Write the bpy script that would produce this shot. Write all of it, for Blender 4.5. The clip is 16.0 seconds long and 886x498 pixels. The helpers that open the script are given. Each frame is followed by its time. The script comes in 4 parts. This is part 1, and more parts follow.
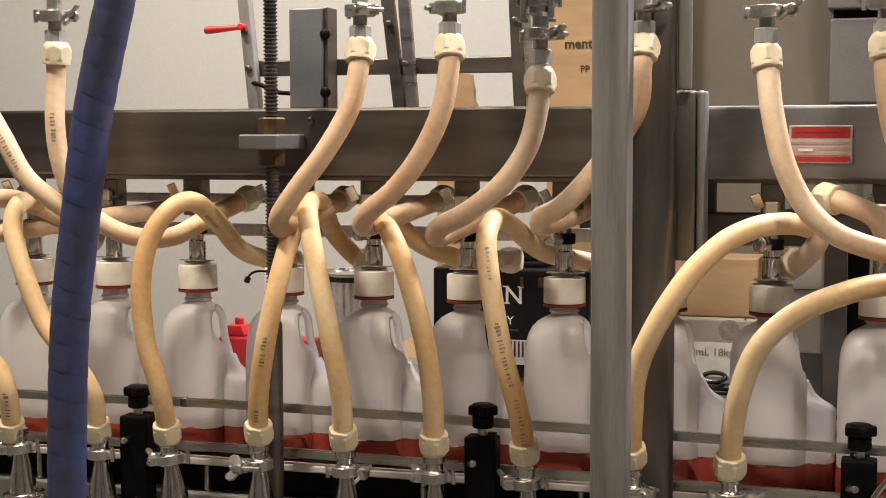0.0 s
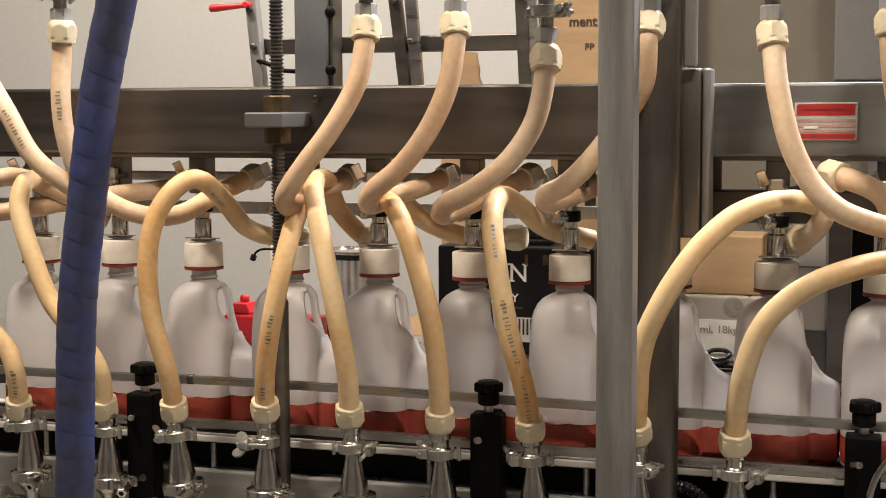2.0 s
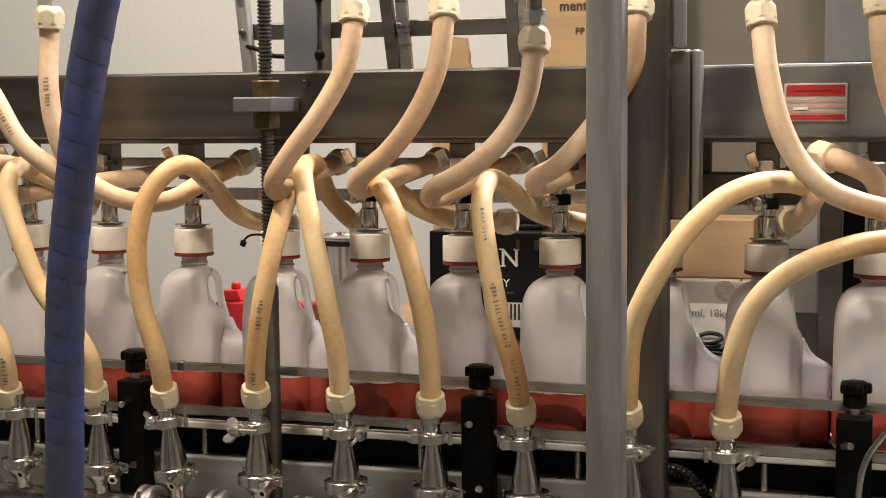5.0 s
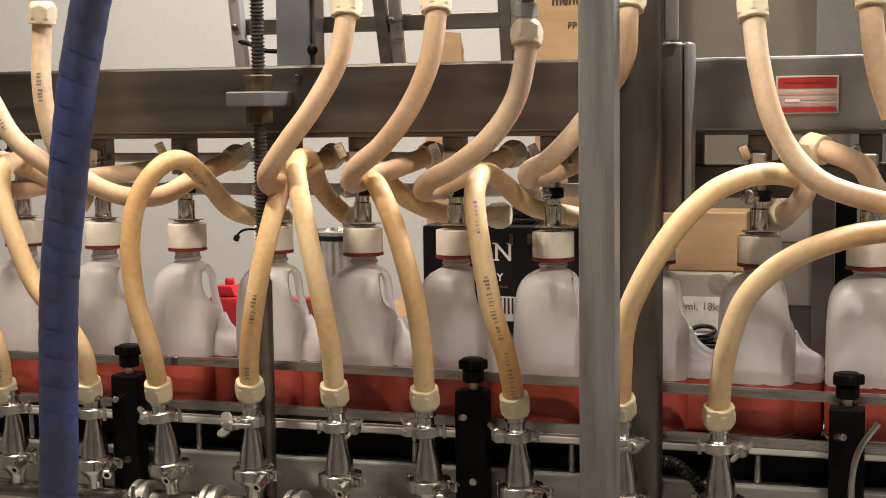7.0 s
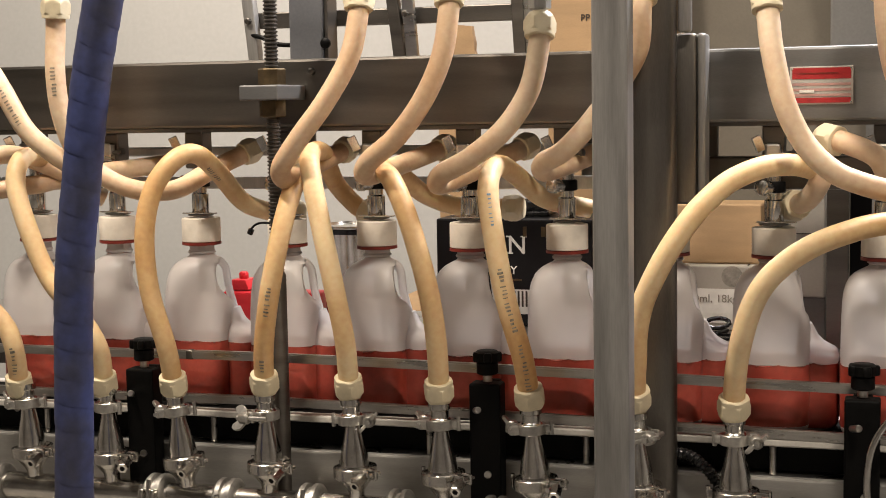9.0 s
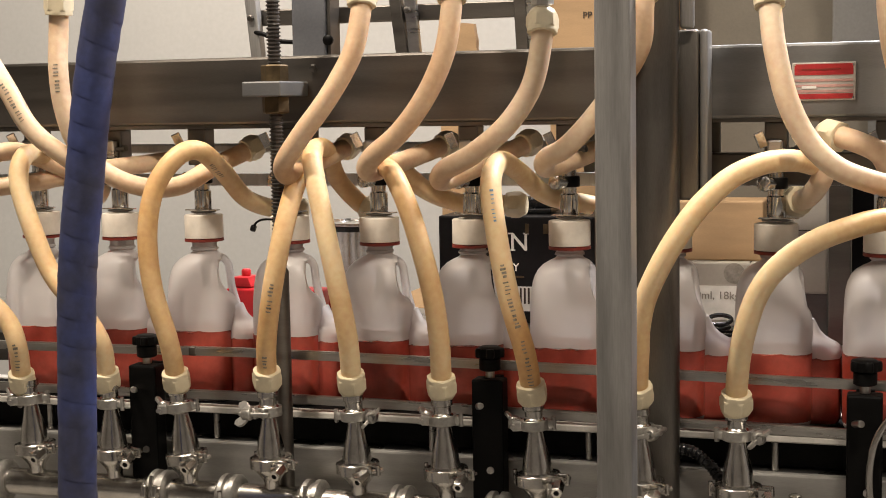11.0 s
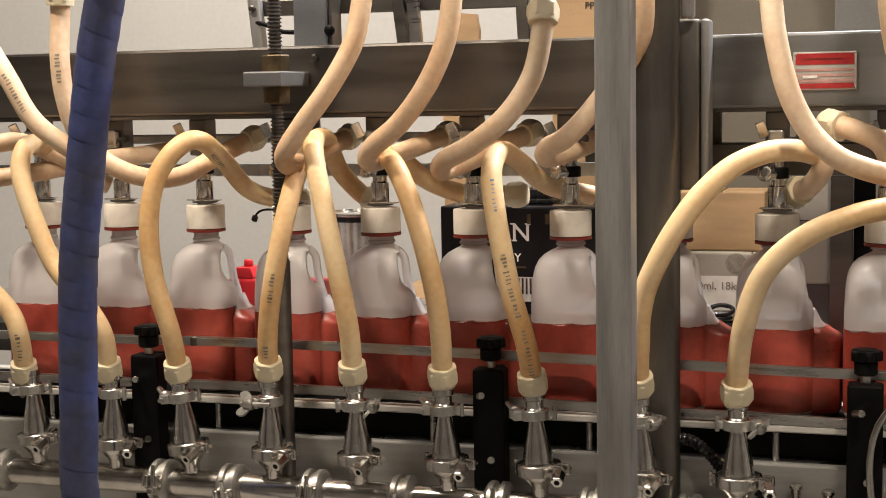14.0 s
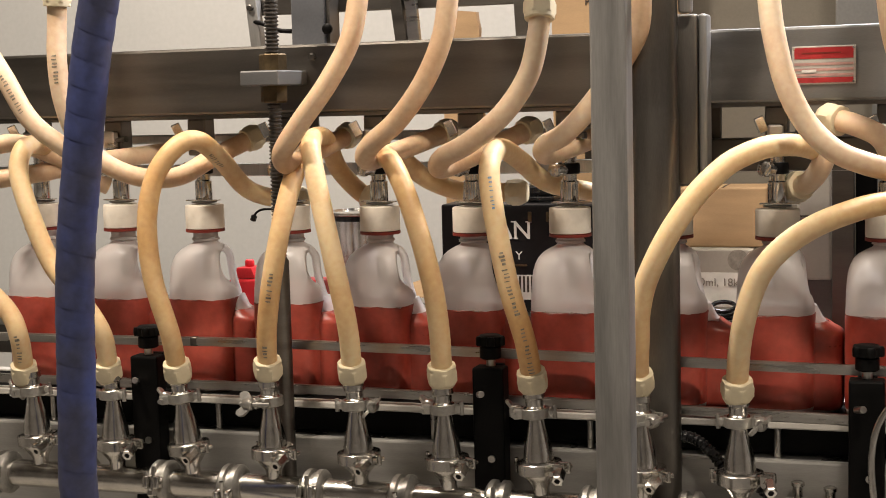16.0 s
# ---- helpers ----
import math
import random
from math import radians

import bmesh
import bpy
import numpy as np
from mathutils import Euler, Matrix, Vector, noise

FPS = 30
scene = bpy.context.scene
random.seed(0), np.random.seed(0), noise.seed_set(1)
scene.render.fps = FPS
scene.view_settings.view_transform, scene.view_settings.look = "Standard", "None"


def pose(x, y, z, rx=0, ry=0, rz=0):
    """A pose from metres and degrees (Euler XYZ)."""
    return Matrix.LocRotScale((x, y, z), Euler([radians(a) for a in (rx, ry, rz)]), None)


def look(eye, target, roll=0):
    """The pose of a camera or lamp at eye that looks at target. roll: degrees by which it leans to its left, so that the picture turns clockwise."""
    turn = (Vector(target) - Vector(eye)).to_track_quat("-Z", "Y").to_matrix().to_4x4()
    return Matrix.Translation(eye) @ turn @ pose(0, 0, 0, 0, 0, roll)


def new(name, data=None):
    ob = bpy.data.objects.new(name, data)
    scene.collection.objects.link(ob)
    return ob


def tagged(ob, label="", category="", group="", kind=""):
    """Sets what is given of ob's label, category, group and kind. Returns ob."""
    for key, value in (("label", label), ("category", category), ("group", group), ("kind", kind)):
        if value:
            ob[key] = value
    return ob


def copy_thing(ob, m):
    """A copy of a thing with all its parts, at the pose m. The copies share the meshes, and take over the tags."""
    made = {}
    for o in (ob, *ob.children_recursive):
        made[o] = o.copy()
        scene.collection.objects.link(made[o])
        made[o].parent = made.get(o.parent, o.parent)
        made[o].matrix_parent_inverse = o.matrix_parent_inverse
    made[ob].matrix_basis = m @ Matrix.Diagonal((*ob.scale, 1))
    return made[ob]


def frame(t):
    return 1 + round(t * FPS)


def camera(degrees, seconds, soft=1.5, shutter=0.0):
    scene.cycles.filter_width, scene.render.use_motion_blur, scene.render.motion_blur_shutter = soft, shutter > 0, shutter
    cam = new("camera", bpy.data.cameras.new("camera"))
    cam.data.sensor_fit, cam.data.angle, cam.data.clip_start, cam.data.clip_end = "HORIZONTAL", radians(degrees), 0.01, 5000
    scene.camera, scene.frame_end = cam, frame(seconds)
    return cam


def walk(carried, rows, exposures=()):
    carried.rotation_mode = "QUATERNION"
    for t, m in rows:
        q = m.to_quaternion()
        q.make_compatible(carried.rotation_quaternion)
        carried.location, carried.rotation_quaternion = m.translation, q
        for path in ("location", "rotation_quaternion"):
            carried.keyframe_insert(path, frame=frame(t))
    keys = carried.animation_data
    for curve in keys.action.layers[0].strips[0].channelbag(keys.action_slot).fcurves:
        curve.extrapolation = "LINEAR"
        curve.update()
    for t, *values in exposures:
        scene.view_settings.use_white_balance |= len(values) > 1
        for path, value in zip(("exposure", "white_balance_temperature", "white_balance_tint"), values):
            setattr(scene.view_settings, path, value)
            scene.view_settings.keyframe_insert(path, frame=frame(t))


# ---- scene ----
cam = camera(34.0, 16.0, soft=0.95)
PATH = [
    (0, (-0.0044, -0.0021, 1.4488), (-0.5966, 1.9019, 1.2947), -0.15),
    (0.5, (-0.0037, -0.0033, 1.4513), (-0.5995, 1.8987, 1.2864), -0.28),
    (1, (-0.0032, -0.0009, 1.4483), (-0.5946, 1.9016, 1.2737), -0.37),
    (1.5, (-0.0053, -0.0054, 1.4467), (-0.5968, 1.8965, 1.2656), -0.29),
    (2, (-0.0090, -0.0091, 1.4471), (-0.6017, 1.8923, 1.2644), -0.21),
    (2.5, (-0.0130, -0.0098, 1.4470), (-0.6041, 1.8925, 1.2685), -0.16),
    (3, (-0.0110, -0.0090, 1.4467), (-0.5978, 1.8947, 1.2688), -0.18),
    (3.5, (-0.0085, -0.0091, 1.4426), (-0.5905, 1.8960, 1.2635), -0.23),
    (4, (-0.0026, -0.0029, 1.4400), (-0.5863, 1.9010, 1.2547), -0.35),
    (6.5, (-0.0007, -0.0039, 1.4301), (-0.5869, 1.8983, 1.2354), -0.74),
    (7, (0.0005, -0.0060, 1.4289), (-0.5798, 1.8980, 1.2337), -0.74),
    (7.5, (0.0028, -0.0026, 1.4249), (-0.5773, 1.9011, 1.2259), -0.76),
    (8, (0.0030, -0.0026, 1.4255), (-0.5788, 1.9004, 1.2250), -0.86),
    (8.5, (0.0028, -0.0028, 1.4256), (-0.5879, 1.8974, 1.2252), -0.98),
    (9, (0.0004, -0.0061, 1.4250), (-0.5979, 1.8917, 1.2240), -1.01),
    (11.5, (-0.0012, -0.0096, 1.4175), (-0.6012, 1.8879, 1.2186), -1.01),
    (12, (0.0047, -0.0055, 1.4166), (-0.6044, 1.8886, 1.2136), -1.03),
    (12.5, (0.0054, -0.0070, 1.4113), (-0.6055, 1.8868, 1.2101), -0.78),
    (13, (0.0052, -0.0070, 1.4130), (-0.6019, 1.8875, 1.2075), -0.81),
    (13.5, (0.0056, -0.0057, 1.4111), (-0.5998, 1.8889, 1.2021), -0.88),
    (14, (0.0062, -0.0085, 1.4146), (-0.6015, 1.8855, 1.2056), -1.04),
    (14.5, (0.0106, -0.0052, 1.4142), (-0.5995, 1.8888, 1.2125), -1.10),
    (15, (0.0113, -0.0031, 1.4160), (-0.6000, 1.8896, 1.2070), -1.31),
    (15.5, (0.0133, 0.0006, 1.4138), (-0.6002, 1.8919, 1.1973), -1.46),
    (16, (0.0196, 0.0039, 1.4114), (-0.6027, 1.8931, 1.2024), -1.52),
]
walk(cam, [(t, look(eye, target, roll)) for t, eye, target, roll in PATH], [(0.0, -0.26), (8.0, -0.18), (16.0, -0.13)])

# ---- world, lamps and exposure ----
world = bpy.data.worlds.new("world")
scene.world = world
world.use_nodes = True
world.node_tree.nodes["Background"].inputs[0].default_value = (1.0, 0.93, 0.84, 1)
world.node_tree.nodes["Background"].inputs[1].default_value = 0.05
scene.view_settings.exposure = -0.16


def unseen_ceiling_lamp(x, y, sx, sy, watts, tilt=0, colour=(1.0, 0.872, 0.725), z=3.10):
    lamp = bpy.data.lights.new("unseen_ceiling_lamp", "AREA")
    lamp.shape, lamp.size, lamp.size_y = "RECTANGLE", sx, sy
    lamp.energy, lamp.color = watts, colour
    ob = new("unseen_ceiling_lamp", lamp)
    ob.matrix_basis = pose(x, y, z, tilt)
    return ob


unseen_ceiling_lamp(-1.35, 1.15, 0.30, 0.12, 72)
unseen_ceiling_lamp(0.4, 0.70, 0.30, 0.12, 50)
# Unseen lamp tilted at the rear wall, added to brighten its lower part.
unseen_ceiling_lamp(-1.1, 1.80, 1.4, 0.2, 41, 38)
# Unseen cool backlight, added so that the right-hand jugs glow.
unseen_ceiling_lamp(0.45, 2.74, 0.9, 0.15, 150, -6, (0.95, 0.93, 0.96))


# ---- materials ----
def mat(name, base, rough=0.5, metal=0.0, scale=20.0, vary=0.12, bump=0.05, fine=220.0, spot=None, stretch=(1, 1, 1), rvary=0.12, coat=0.0):
    """A worn surface: two scales of colour variation, uneven gloss and fine relief."""
    m = bpy.data.materials.new(name)
    m.use_nodes = True
    nt = m.node_tree
    n, l = nt.nodes, nt.links
    b = n["Principled BSDF"]
    b.inputs["Metallic"].default_value = metal
    b.inputs["Coat Weight"].default_value = coat
    tc, mp = n.new("ShaderNodeTexCoord"), n.new("ShaderNodeMapping")
    mp.inputs["Scale"].default_value = stretch
    l.new(tc.outputs["Object"], mp.inputs[0])
    n1, n2 = n.new("ShaderNodeTexNoise"), n.new("ShaderNodeTexNoise")
    n1.inputs["Scale"].default_value, n1.inputs["Detail"].default_value = scale, 5
    n2.inputs["Scale"].default_value, n2.inputs["Detail"].default_value = fine, 3
    l.new(mp.outputs[0], n1.inputs["Vector"])
    l.new(mp.outputs[0], n2.inputs["Vector"])
    r = n.new("ShaderNodeValToRGB")
    lo = spot or tuple(c * (1 - 2.2 * vary) for c in base)
    r.color_ramp.elements[0].position, r.color_ramp.elements[0].color = 0.32, (*lo, 1)
    r.color_ramp.elements[1].position, r.color_ramp.elements[1].color = 0.62, (*[min(1, c * (1 + 0.5 * vary)) for c in base], 1)
    l.new(n1.outputs["Fac"], r.inputs[0])
    mx = n.new("ShaderNodeMix")
    mx.data_type, mx.blend_type = "RGBA", "OVERLAY"
    mx.inputs[0].default_value = min(1.0, vary * 1.5)
    l.new(r.outputs[0], mx.inputs[6])
    l.new(n2.outputs["Fac"], mx.inputs[7])
    l.new(mx.outputs[2], b.inputs["Base Color"])
    rr = n.new("ShaderNodeMapRange")
    rr.inputs["To Min"].default_value, rr.inputs["To Max"].default_value = max(0.03, rough - rvary), min(1, rough + rvary)
    l.new(n1.outputs["Fac"], rr.inputs["Value"])
    l.new(rr.outputs[0], b.inputs["Roughness"])
    bp = n.new("ShaderNodeBump")
    bp.inputs["Strength"].default_value, bp.inputs["Distance"].default_value = bump, 0.002
    l.new(n2.outputs["Fac"], bp.inputs["Height"])
    l.new(bp.outputs[0], b.inputs["Normal"])
    return m


def matte(m, level):
    m.node_tree.nodes["Principled BSDF"].inputs["Specular IOR Level"].default_value = level
    return m


def hose_material(name, base, stain):
    """Braided clear-skinned hose: diagonal weave under a satin skin, stained along its length."""
    m = mat(name, base, 0.5, 0, 5.5, 0.16, 0.02, 120, spot=stain, rvary=0.1)
    n, l = m.node_tree.nodes, m.node_tree.links
    b = n["Principled BSDF"]
    b.inputs["Subsurface Weight"].default_value = 0.22
    b.inputs["Subsurface Radius"].default_value = (0.01, 0.006, 0.003)
    b.inputs["Subsurface Scale"].default_value = 0.5
    info, mr, tint = n.new("ShaderNodeObjectInfo"), n.new("ShaderNodeMapRange"), n.new("ShaderNodeMix")
    mr.inputs["To Min"].default_value, mr.inputs["To Max"].default_value = 0.0, 0.2
    tint.data_type, tint.blend_type = "RGBA", "MULTIPLY"
    tint.inputs[7].default_value = (0.86, 0.70, 0.52, 1)
    old = b.inputs["Base Color"].links[0].from_socket
    l.new(info.outputs["Random"], mr.inputs["Value"])
    l.new(mr.outputs[0], tint.inputs[0])
    l.new(old, tint.inputs[6])
    l.new(tint.outputs[2], b.inputs["Base Color"])
    uv = n.new("ShaderNodeUVMap")
    uv.uv_map = "UVMap"
    ma = n.new("ShaderNodeMapping")
    l.new(uv.outputs[0], ma.inputs[0])
    waves = []
    for s in (1, -1):
        w = n.new("ShaderNodeTexWave")
        w.bands_direction = "DIAGONAL"
        mm = n.new("ShaderNodeMapping")
        mm.inputs["Scale"].default_value = (9.0 * s, 125.0, 0.0)
        l.new(ma.outputs[0], mm.inputs[0])
        l.new(mm.outputs[0], w.inputs[0])
        w.inputs["Scale"].default_value = 1.0
        waves.append(w)
    mu = n.new("ShaderNodeMath")
    mu.operation = "MAXIMUM"
    l.new(waves[0].outputs["Fac"], mu.inputs[0])
    l.new(waves[1].outputs["Fac"], mu.inputs[1])
    bp = n.new("ShaderNodeBump")
    bp.inputs["Strength"].default_value, bp.inputs["Distance"].default_value = 1.0, 0.0016
    l.new(mu.outputs[0], bp.inputs["Height"])
    l.new(bp.outputs[0], b.inputs["Normal"])
    return m


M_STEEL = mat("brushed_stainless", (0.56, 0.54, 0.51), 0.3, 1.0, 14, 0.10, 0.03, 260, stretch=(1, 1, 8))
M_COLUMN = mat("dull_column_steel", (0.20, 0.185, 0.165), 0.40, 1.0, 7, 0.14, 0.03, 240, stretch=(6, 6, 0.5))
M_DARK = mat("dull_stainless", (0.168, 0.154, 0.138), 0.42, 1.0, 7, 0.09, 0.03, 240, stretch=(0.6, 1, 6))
M_POST = mat("galvanised_tube", (0.325, 0.318, 0.308), 0.45, 0.7, 14, 0.13, 0.05, 150, stretch=(3, 3, 0.25))
M_BEAM = mat("satin_stainless", (0.225, 0.224, 0.221), 0.45, 0.7, 6, 0.1, 0.03, 240, stretch=(0.6, 1, 6))
M_SHEET = mat("satin_sheet_steel", (0.40, 0.39, 0.37), 0.36, 0.6, 9, 0.1, 0.03, 240, stretch=(0.5, 1, 5))
M_CHROME = mat("polished_stainless", (0.62, 0.60, 0.565), 0.2, 1.0, 40, 0.10, 0.02, 300)
M_CAST = mat("cast_stainless", (0.44, 0.425, 0.395), 0.36, 0.85, 50, 0.16, 0.10, 240)
M_WEAR_STEEL = mat("satin_steel", (0.50, 0.49, 0.47), 0.4, 0.4, 14, 0.1, 0.03, 240, stretch=(6, 6, 0.6))
M_ROD = mat("oily_threaded_steel", (0.13, 0.12, 0.11), 0.42, 0.9, 60, 0.2, 0.1, 300)
M_BRASS = mat("tarnished_brass", (0.12, 0.085, 0.045), 0.5, 0.8, 40, 0.2, 0.06, 200)
M_HOSE = hose_material("cream_hose", (0.75, 0.58, 0.35), (0.60, 0.355, 0.145))
M_HOSE_UP = hose_material("stained_hose", (0.675, 0.53, 0.38), (0.575, 0.375, 0.225))
M_NUT = mat("cream_plastic", (0.69, 0.60, 0.42), 0.45, 0, 30, 0.07, 0.05, 200)
M_BELL = mat("white_plastic", (0.78, 0.72, 0.63), 0.5, 0, 25, 0.08, 0.05, 180)
M_RED_RING = mat("red_rubber", (0.20, 0.024, 0.014), 0.5, 0, 30, 0.1)
M_BLUE = mat("blue_hose_wrap", (0.028, 0.038, 0.115), 0.5, 0, 11, 0.3, 0.12, 90, spot=(0.040, 0.040, 0.058))
M_BLACK = matte(mat("black_plastic", (0.003, 0.0028, 0.0028), 0.5, 0, 30, 0.2, 0.1), 0.12)
M_SHINY = mat("glossy_black_plastic", (0.008, 0.008, 0.009), 0.25, 0, 30, 0.2, 0.05)
M_BELT = matte(mat("black_belt_and_gap_shade", (0.0045, 0.0042, 0.004), 0.6, 0, 30, 0.2, 0.15), 0.1)
M_WEAR = mat("white_wear_strip", (0.50, 0.48, 0.44), 0.45, 0, 20, 0.1)
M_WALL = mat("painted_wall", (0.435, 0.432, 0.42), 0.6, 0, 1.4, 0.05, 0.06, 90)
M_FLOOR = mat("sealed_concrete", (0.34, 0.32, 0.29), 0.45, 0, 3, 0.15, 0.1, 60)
M_ROOM = mat("bounce_dimming_paint", (0.26, 0.24, 0.215), 0.7, 0, 1.5, 0.08, 0.05, 70)
M_CARD = mat("brown_cardboard", (0.38, 0.25, 0.135), 0.8, 0, 9, 0.08, 0.1, 240, stretch=(1, 1, 5))
M_CARD2 = mat("grey_cardboard", (0.142, 0.125, 0.10), 0.8, 0, 9, 0.06, 0.08, 240)
M_PALE = mat("pale_carton", (0.40, 0.37, 0.325), 0.7, 0, 10, 0.05, 0.05, 200)
M_BOXBLACK = matte(mat("black_carton", (0.009, 0.008, 0.009), 0.45, 0, 10, 0.2, 0.05, 200), 0.2)
M_INK = mat("dark_ink", (0.05, 0.035, 0.025), 0.7, 0, 60, 0.2)
M_WHITEINK = mat("white_ink", (0.8, 0.78, 0.74), 0.6, 0, 60, 0.05)
M_SEAL = mat("faded_ink", (0.29, 0.265, 0.23), 0.7, 0, 120, 0.15)
M_BLUEINK = mat("blue_ink", (0.22, 0.36, 0.5), 0.6, 0, 90, 0.25)
M_GREYINK = mat("worn_grey_ink", (0.29, 0.25, 0.19), 0.6, 0, 160, 0.3)
M_RED = mat("red_plastic", (0.62, 0.02, 0.03), 0.35, 0, 20, 0.08)
M_PLATE = mat("red_enamel_plate", (0.44, 0.030, 0.033), 0.35, 0, 40, 0.12)
M_PLATE_PALE = mat("faded_red_enamel", (0.52, 0.30, 0.27), 0.4, 0, 40, 0.12)
M_GREYBOX = mat("grey_blue_paint", (0.155, 0.16, 0.175), 0.4, 0.3, 6, 0.12, 0.04)
M_PANEL = mat("grey_panel", (0.165, 0.162, 0.157), 0.45, 0.3, 5, 0.1, 0.03)


def bottle_material():
    """Milky thin plastic: part clear, part passing scattered light on, with a soft gloss."""
    m = bpy.data.materials.new("milky_plastic")
    m.use_nodes = True
    n, l = m.node_tree.nodes, m.node_tree.links
    out = n["Material Output"]
    n.remove(n["Principled BSDF"])
    tr, tl, gl = (n.new("ShaderNodeBsdf" + k) for k in ("Transparent", "Translucent", "Glossy"))
    df = n.new("ShaderNodeBsdfDiffuse")
    tr.inputs[0].default_value = (0.95, 0.93, 0.92, 1)
    df.inputs[0].default_value = (0.93, 0.895, 0.875, 1)
    tl.inputs[0].default_value = (0.97, 0.935, 0.92, 1)
    gl.inputs["Roughness"].default_value = 0.33
    tc, nz, nf = n.new("ShaderNodeTexCoord"), n.new("ShaderNodeTexNoise"), n.new("ShaderNodeTexNoise")
    nz.inputs["Scale"].default_value, nf.inputs["Scale"].default_value = 24, 260
    l.new(tc.outputs["Object"], nz.inputs[0])
    l.new(tc.outputs["Object"], nf.inputs[0])
    mr = n.new("ShaderNodeMapRange")
    mr.inputs["To Min"].default_value, mr.inputs["To Max"].default_value = 0.22, 0.33
    l.new(nz.outputs[0], mr.inputs[0])
    bp = n.new("ShaderNodeBump")
    bp.inputs["Strength"].default_value, bp.inputs["Distance"].default_value = 0.05, 0.002
    l.new(nz.outputs[0], bp.inputs["Height"])
    for s in (df, tl, gl):
        l.new(bp.outputs[0], s.inputs["Normal"])
    a, b, c = (n.new("ShaderNodeMixShader") for _ in range(3))
    a.inputs[0].default_value = 0.50
    l.new(df.outputs[0], a.inputs[1])
    l.new(tl.outputs[0], a.inputs[2])
    l.new(mr.outputs[0], b.inputs[0])
    l.new(a.outputs[0], b.inputs[1])
    l.new(tr.outputs[0], b.inputs[2])
    fr = n.new("ShaderNodeFresnel")
    fr.inputs[0].default_value = 1.32
    l.new(fr.outputs[0], c.inputs[0])
    l.new(b.outputs[0], c.inputs[1])
    l.new(gl.outputs[0], c.inputs[2])
    l.new(c.outputs[0], out.inputs[0])
    return m


M_BOTTLE = bottle_material()


def liquid_material():
    """Red drink laid over the jug's shell: the wall's milky veil is put into its mottled colour, with a frothy, uneven
    upper edge.
    """
    m = mat("red_liquid", (0.385, 0.072, 0.050), 0.36, 0, 10, 0.16, 0.02, 120, spot=(0.175, 0.019, 0.010), rvary=0.08)
    n, l = m.node_tree.nodes, m.node_tree.links
    b = n["Principled BSDF"]
    b.inputs["Subsurface Weight"].default_value = 0.35
    b.inputs["Subsurface Radius"].default_value = (0.02, 0.004, 0.002)
    b.inputs["Subsurface Scale"].default_value = 1.0
    place = n.new("ShaderNodeNewGeometry")
    for node in [q for q in n if q.bl_idname == "ShaderNodeMapping"]:
        l.new(place.outputs["Position"], node.inputs["Vector"])
    tc, sep, nz, add, ramp = (n.new("ShaderNode" + k) for k in ("TexCoord", "SeparateXYZ", "TexNoise", "Math", "MapRange"))
    nz.inputs["Scale"].default_value, nz.inputs["Detail"].default_value = 55, 4
    l.new(tc.outputs["Object"], sep.inputs[0])
    l.new(place.outputs["Position"], nz.inputs["Vector"])
    add.operation = "MULTIPLY_ADD"
    add.inputs[1].default_value = 0.014
    l.new(nz.outputs["Fac"], add.inputs[0])
    l.new(sep.outputs["Z"], add.inputs[2])
    ramp.inputs["From Min"].default_value, ramp.inputs["From Max"].default_value = 0.0385, 0.0460
    ramp.inputs["To Min"].default_value, ramp.inputs["To Max"].default_value = 1.0, 0.0
    l.new(add.outputs[0], ramp.inputs["Value"])
    l.new(ramp.outputs[0], b.inputs["Alpha"])
    return m


M_LIQUID = liquid_material()


# ---- mesh helpers ----
def part(name, bm, material, parent=None, label="", smooth=False):
    me = bpy.data.meshes.new(name)
    bm.normal_update()
    bm.to_mesh(me)
    bm.free()
    me.materials.append(material)
    if smooth:
        for p in me.polygons:
            p.use_smooth = True
        me.set_sharp_from_angle(angle=radians(40))
    ob = new(name, me)
    if parent:
        ob.parent = parent
    if label:
        ob["label"] = label
    return ob


def thing(name, label, category, group="", at=(0, 0, 0), kind=""):
    ob = new(name)
    ob.empty_display_size = 0.05
    ob.matrix_basis = pose(*at)
    return tagged(ob, label, category, group, kind)


def box(bm, x0, x1, y0, y1, z0, z1, bevel=0.0, seg=2):
    v = [bm.verts.new(c) for c in ((x0, y0, z0), (x1, y0, z0), (x1, y1, z0), (x0, y1, z0), (x0, y0, z1), (x1, y0, z1), (x1, y1, z1), (x0, y1, z1))]
    f = [bm.faces.new([v[i] for i in q]) for q in ((0, 3, 2, 1), (4, 5, 6, 7), (0, 1, 5, 4), (1, 2, 6, 5), (2, 3, 7, 6), (3, 0, 4, 7))]
    if bevel:
        bmesh.ops.bevel(bm, geom=list({e for q in f for e in q.edges}), offset=bevel, segments=seg, affect="EDGES", profile=0.5)
    return bm


def boxed(*a, bevel=0.0, seg=2):
    return box(bmesh.new(), *a, bevel=bevel, seg=seg)


def moved(bm, m, first=0):
    bm.verts.ensure_lookup_table()
    bmesh.ops.transform(bm, matrix=m, verts=bm.verts[first:])
    return bm


def lathe(profile, sides=24, bm=None, m=None, twist=0.0):
    """A turned body about z from (radius, height) pairs, closed at both ends."""
    bm = bm or bmesh.new()
    m = m or Matrix()
    rings = []
    for r, z in profile:
        rings.append([bm.verts.new(m @ Vector((r * math.cos(2 * math.pi * k / sides + twist), r * math.sin(2 * math.pi * k / sides + twist), z))) for k in range(sides)])
    for a, b in zip(rings, rings[1:]):
        for k in range(sides):
            bm.faces.new((a[k], a[(k + 1) % sides], b[(k + 1) % sides], b[k]))
    bm.faces.new(rings[0][::-1])
    bm.faces.new(rings[-1])
    return bm


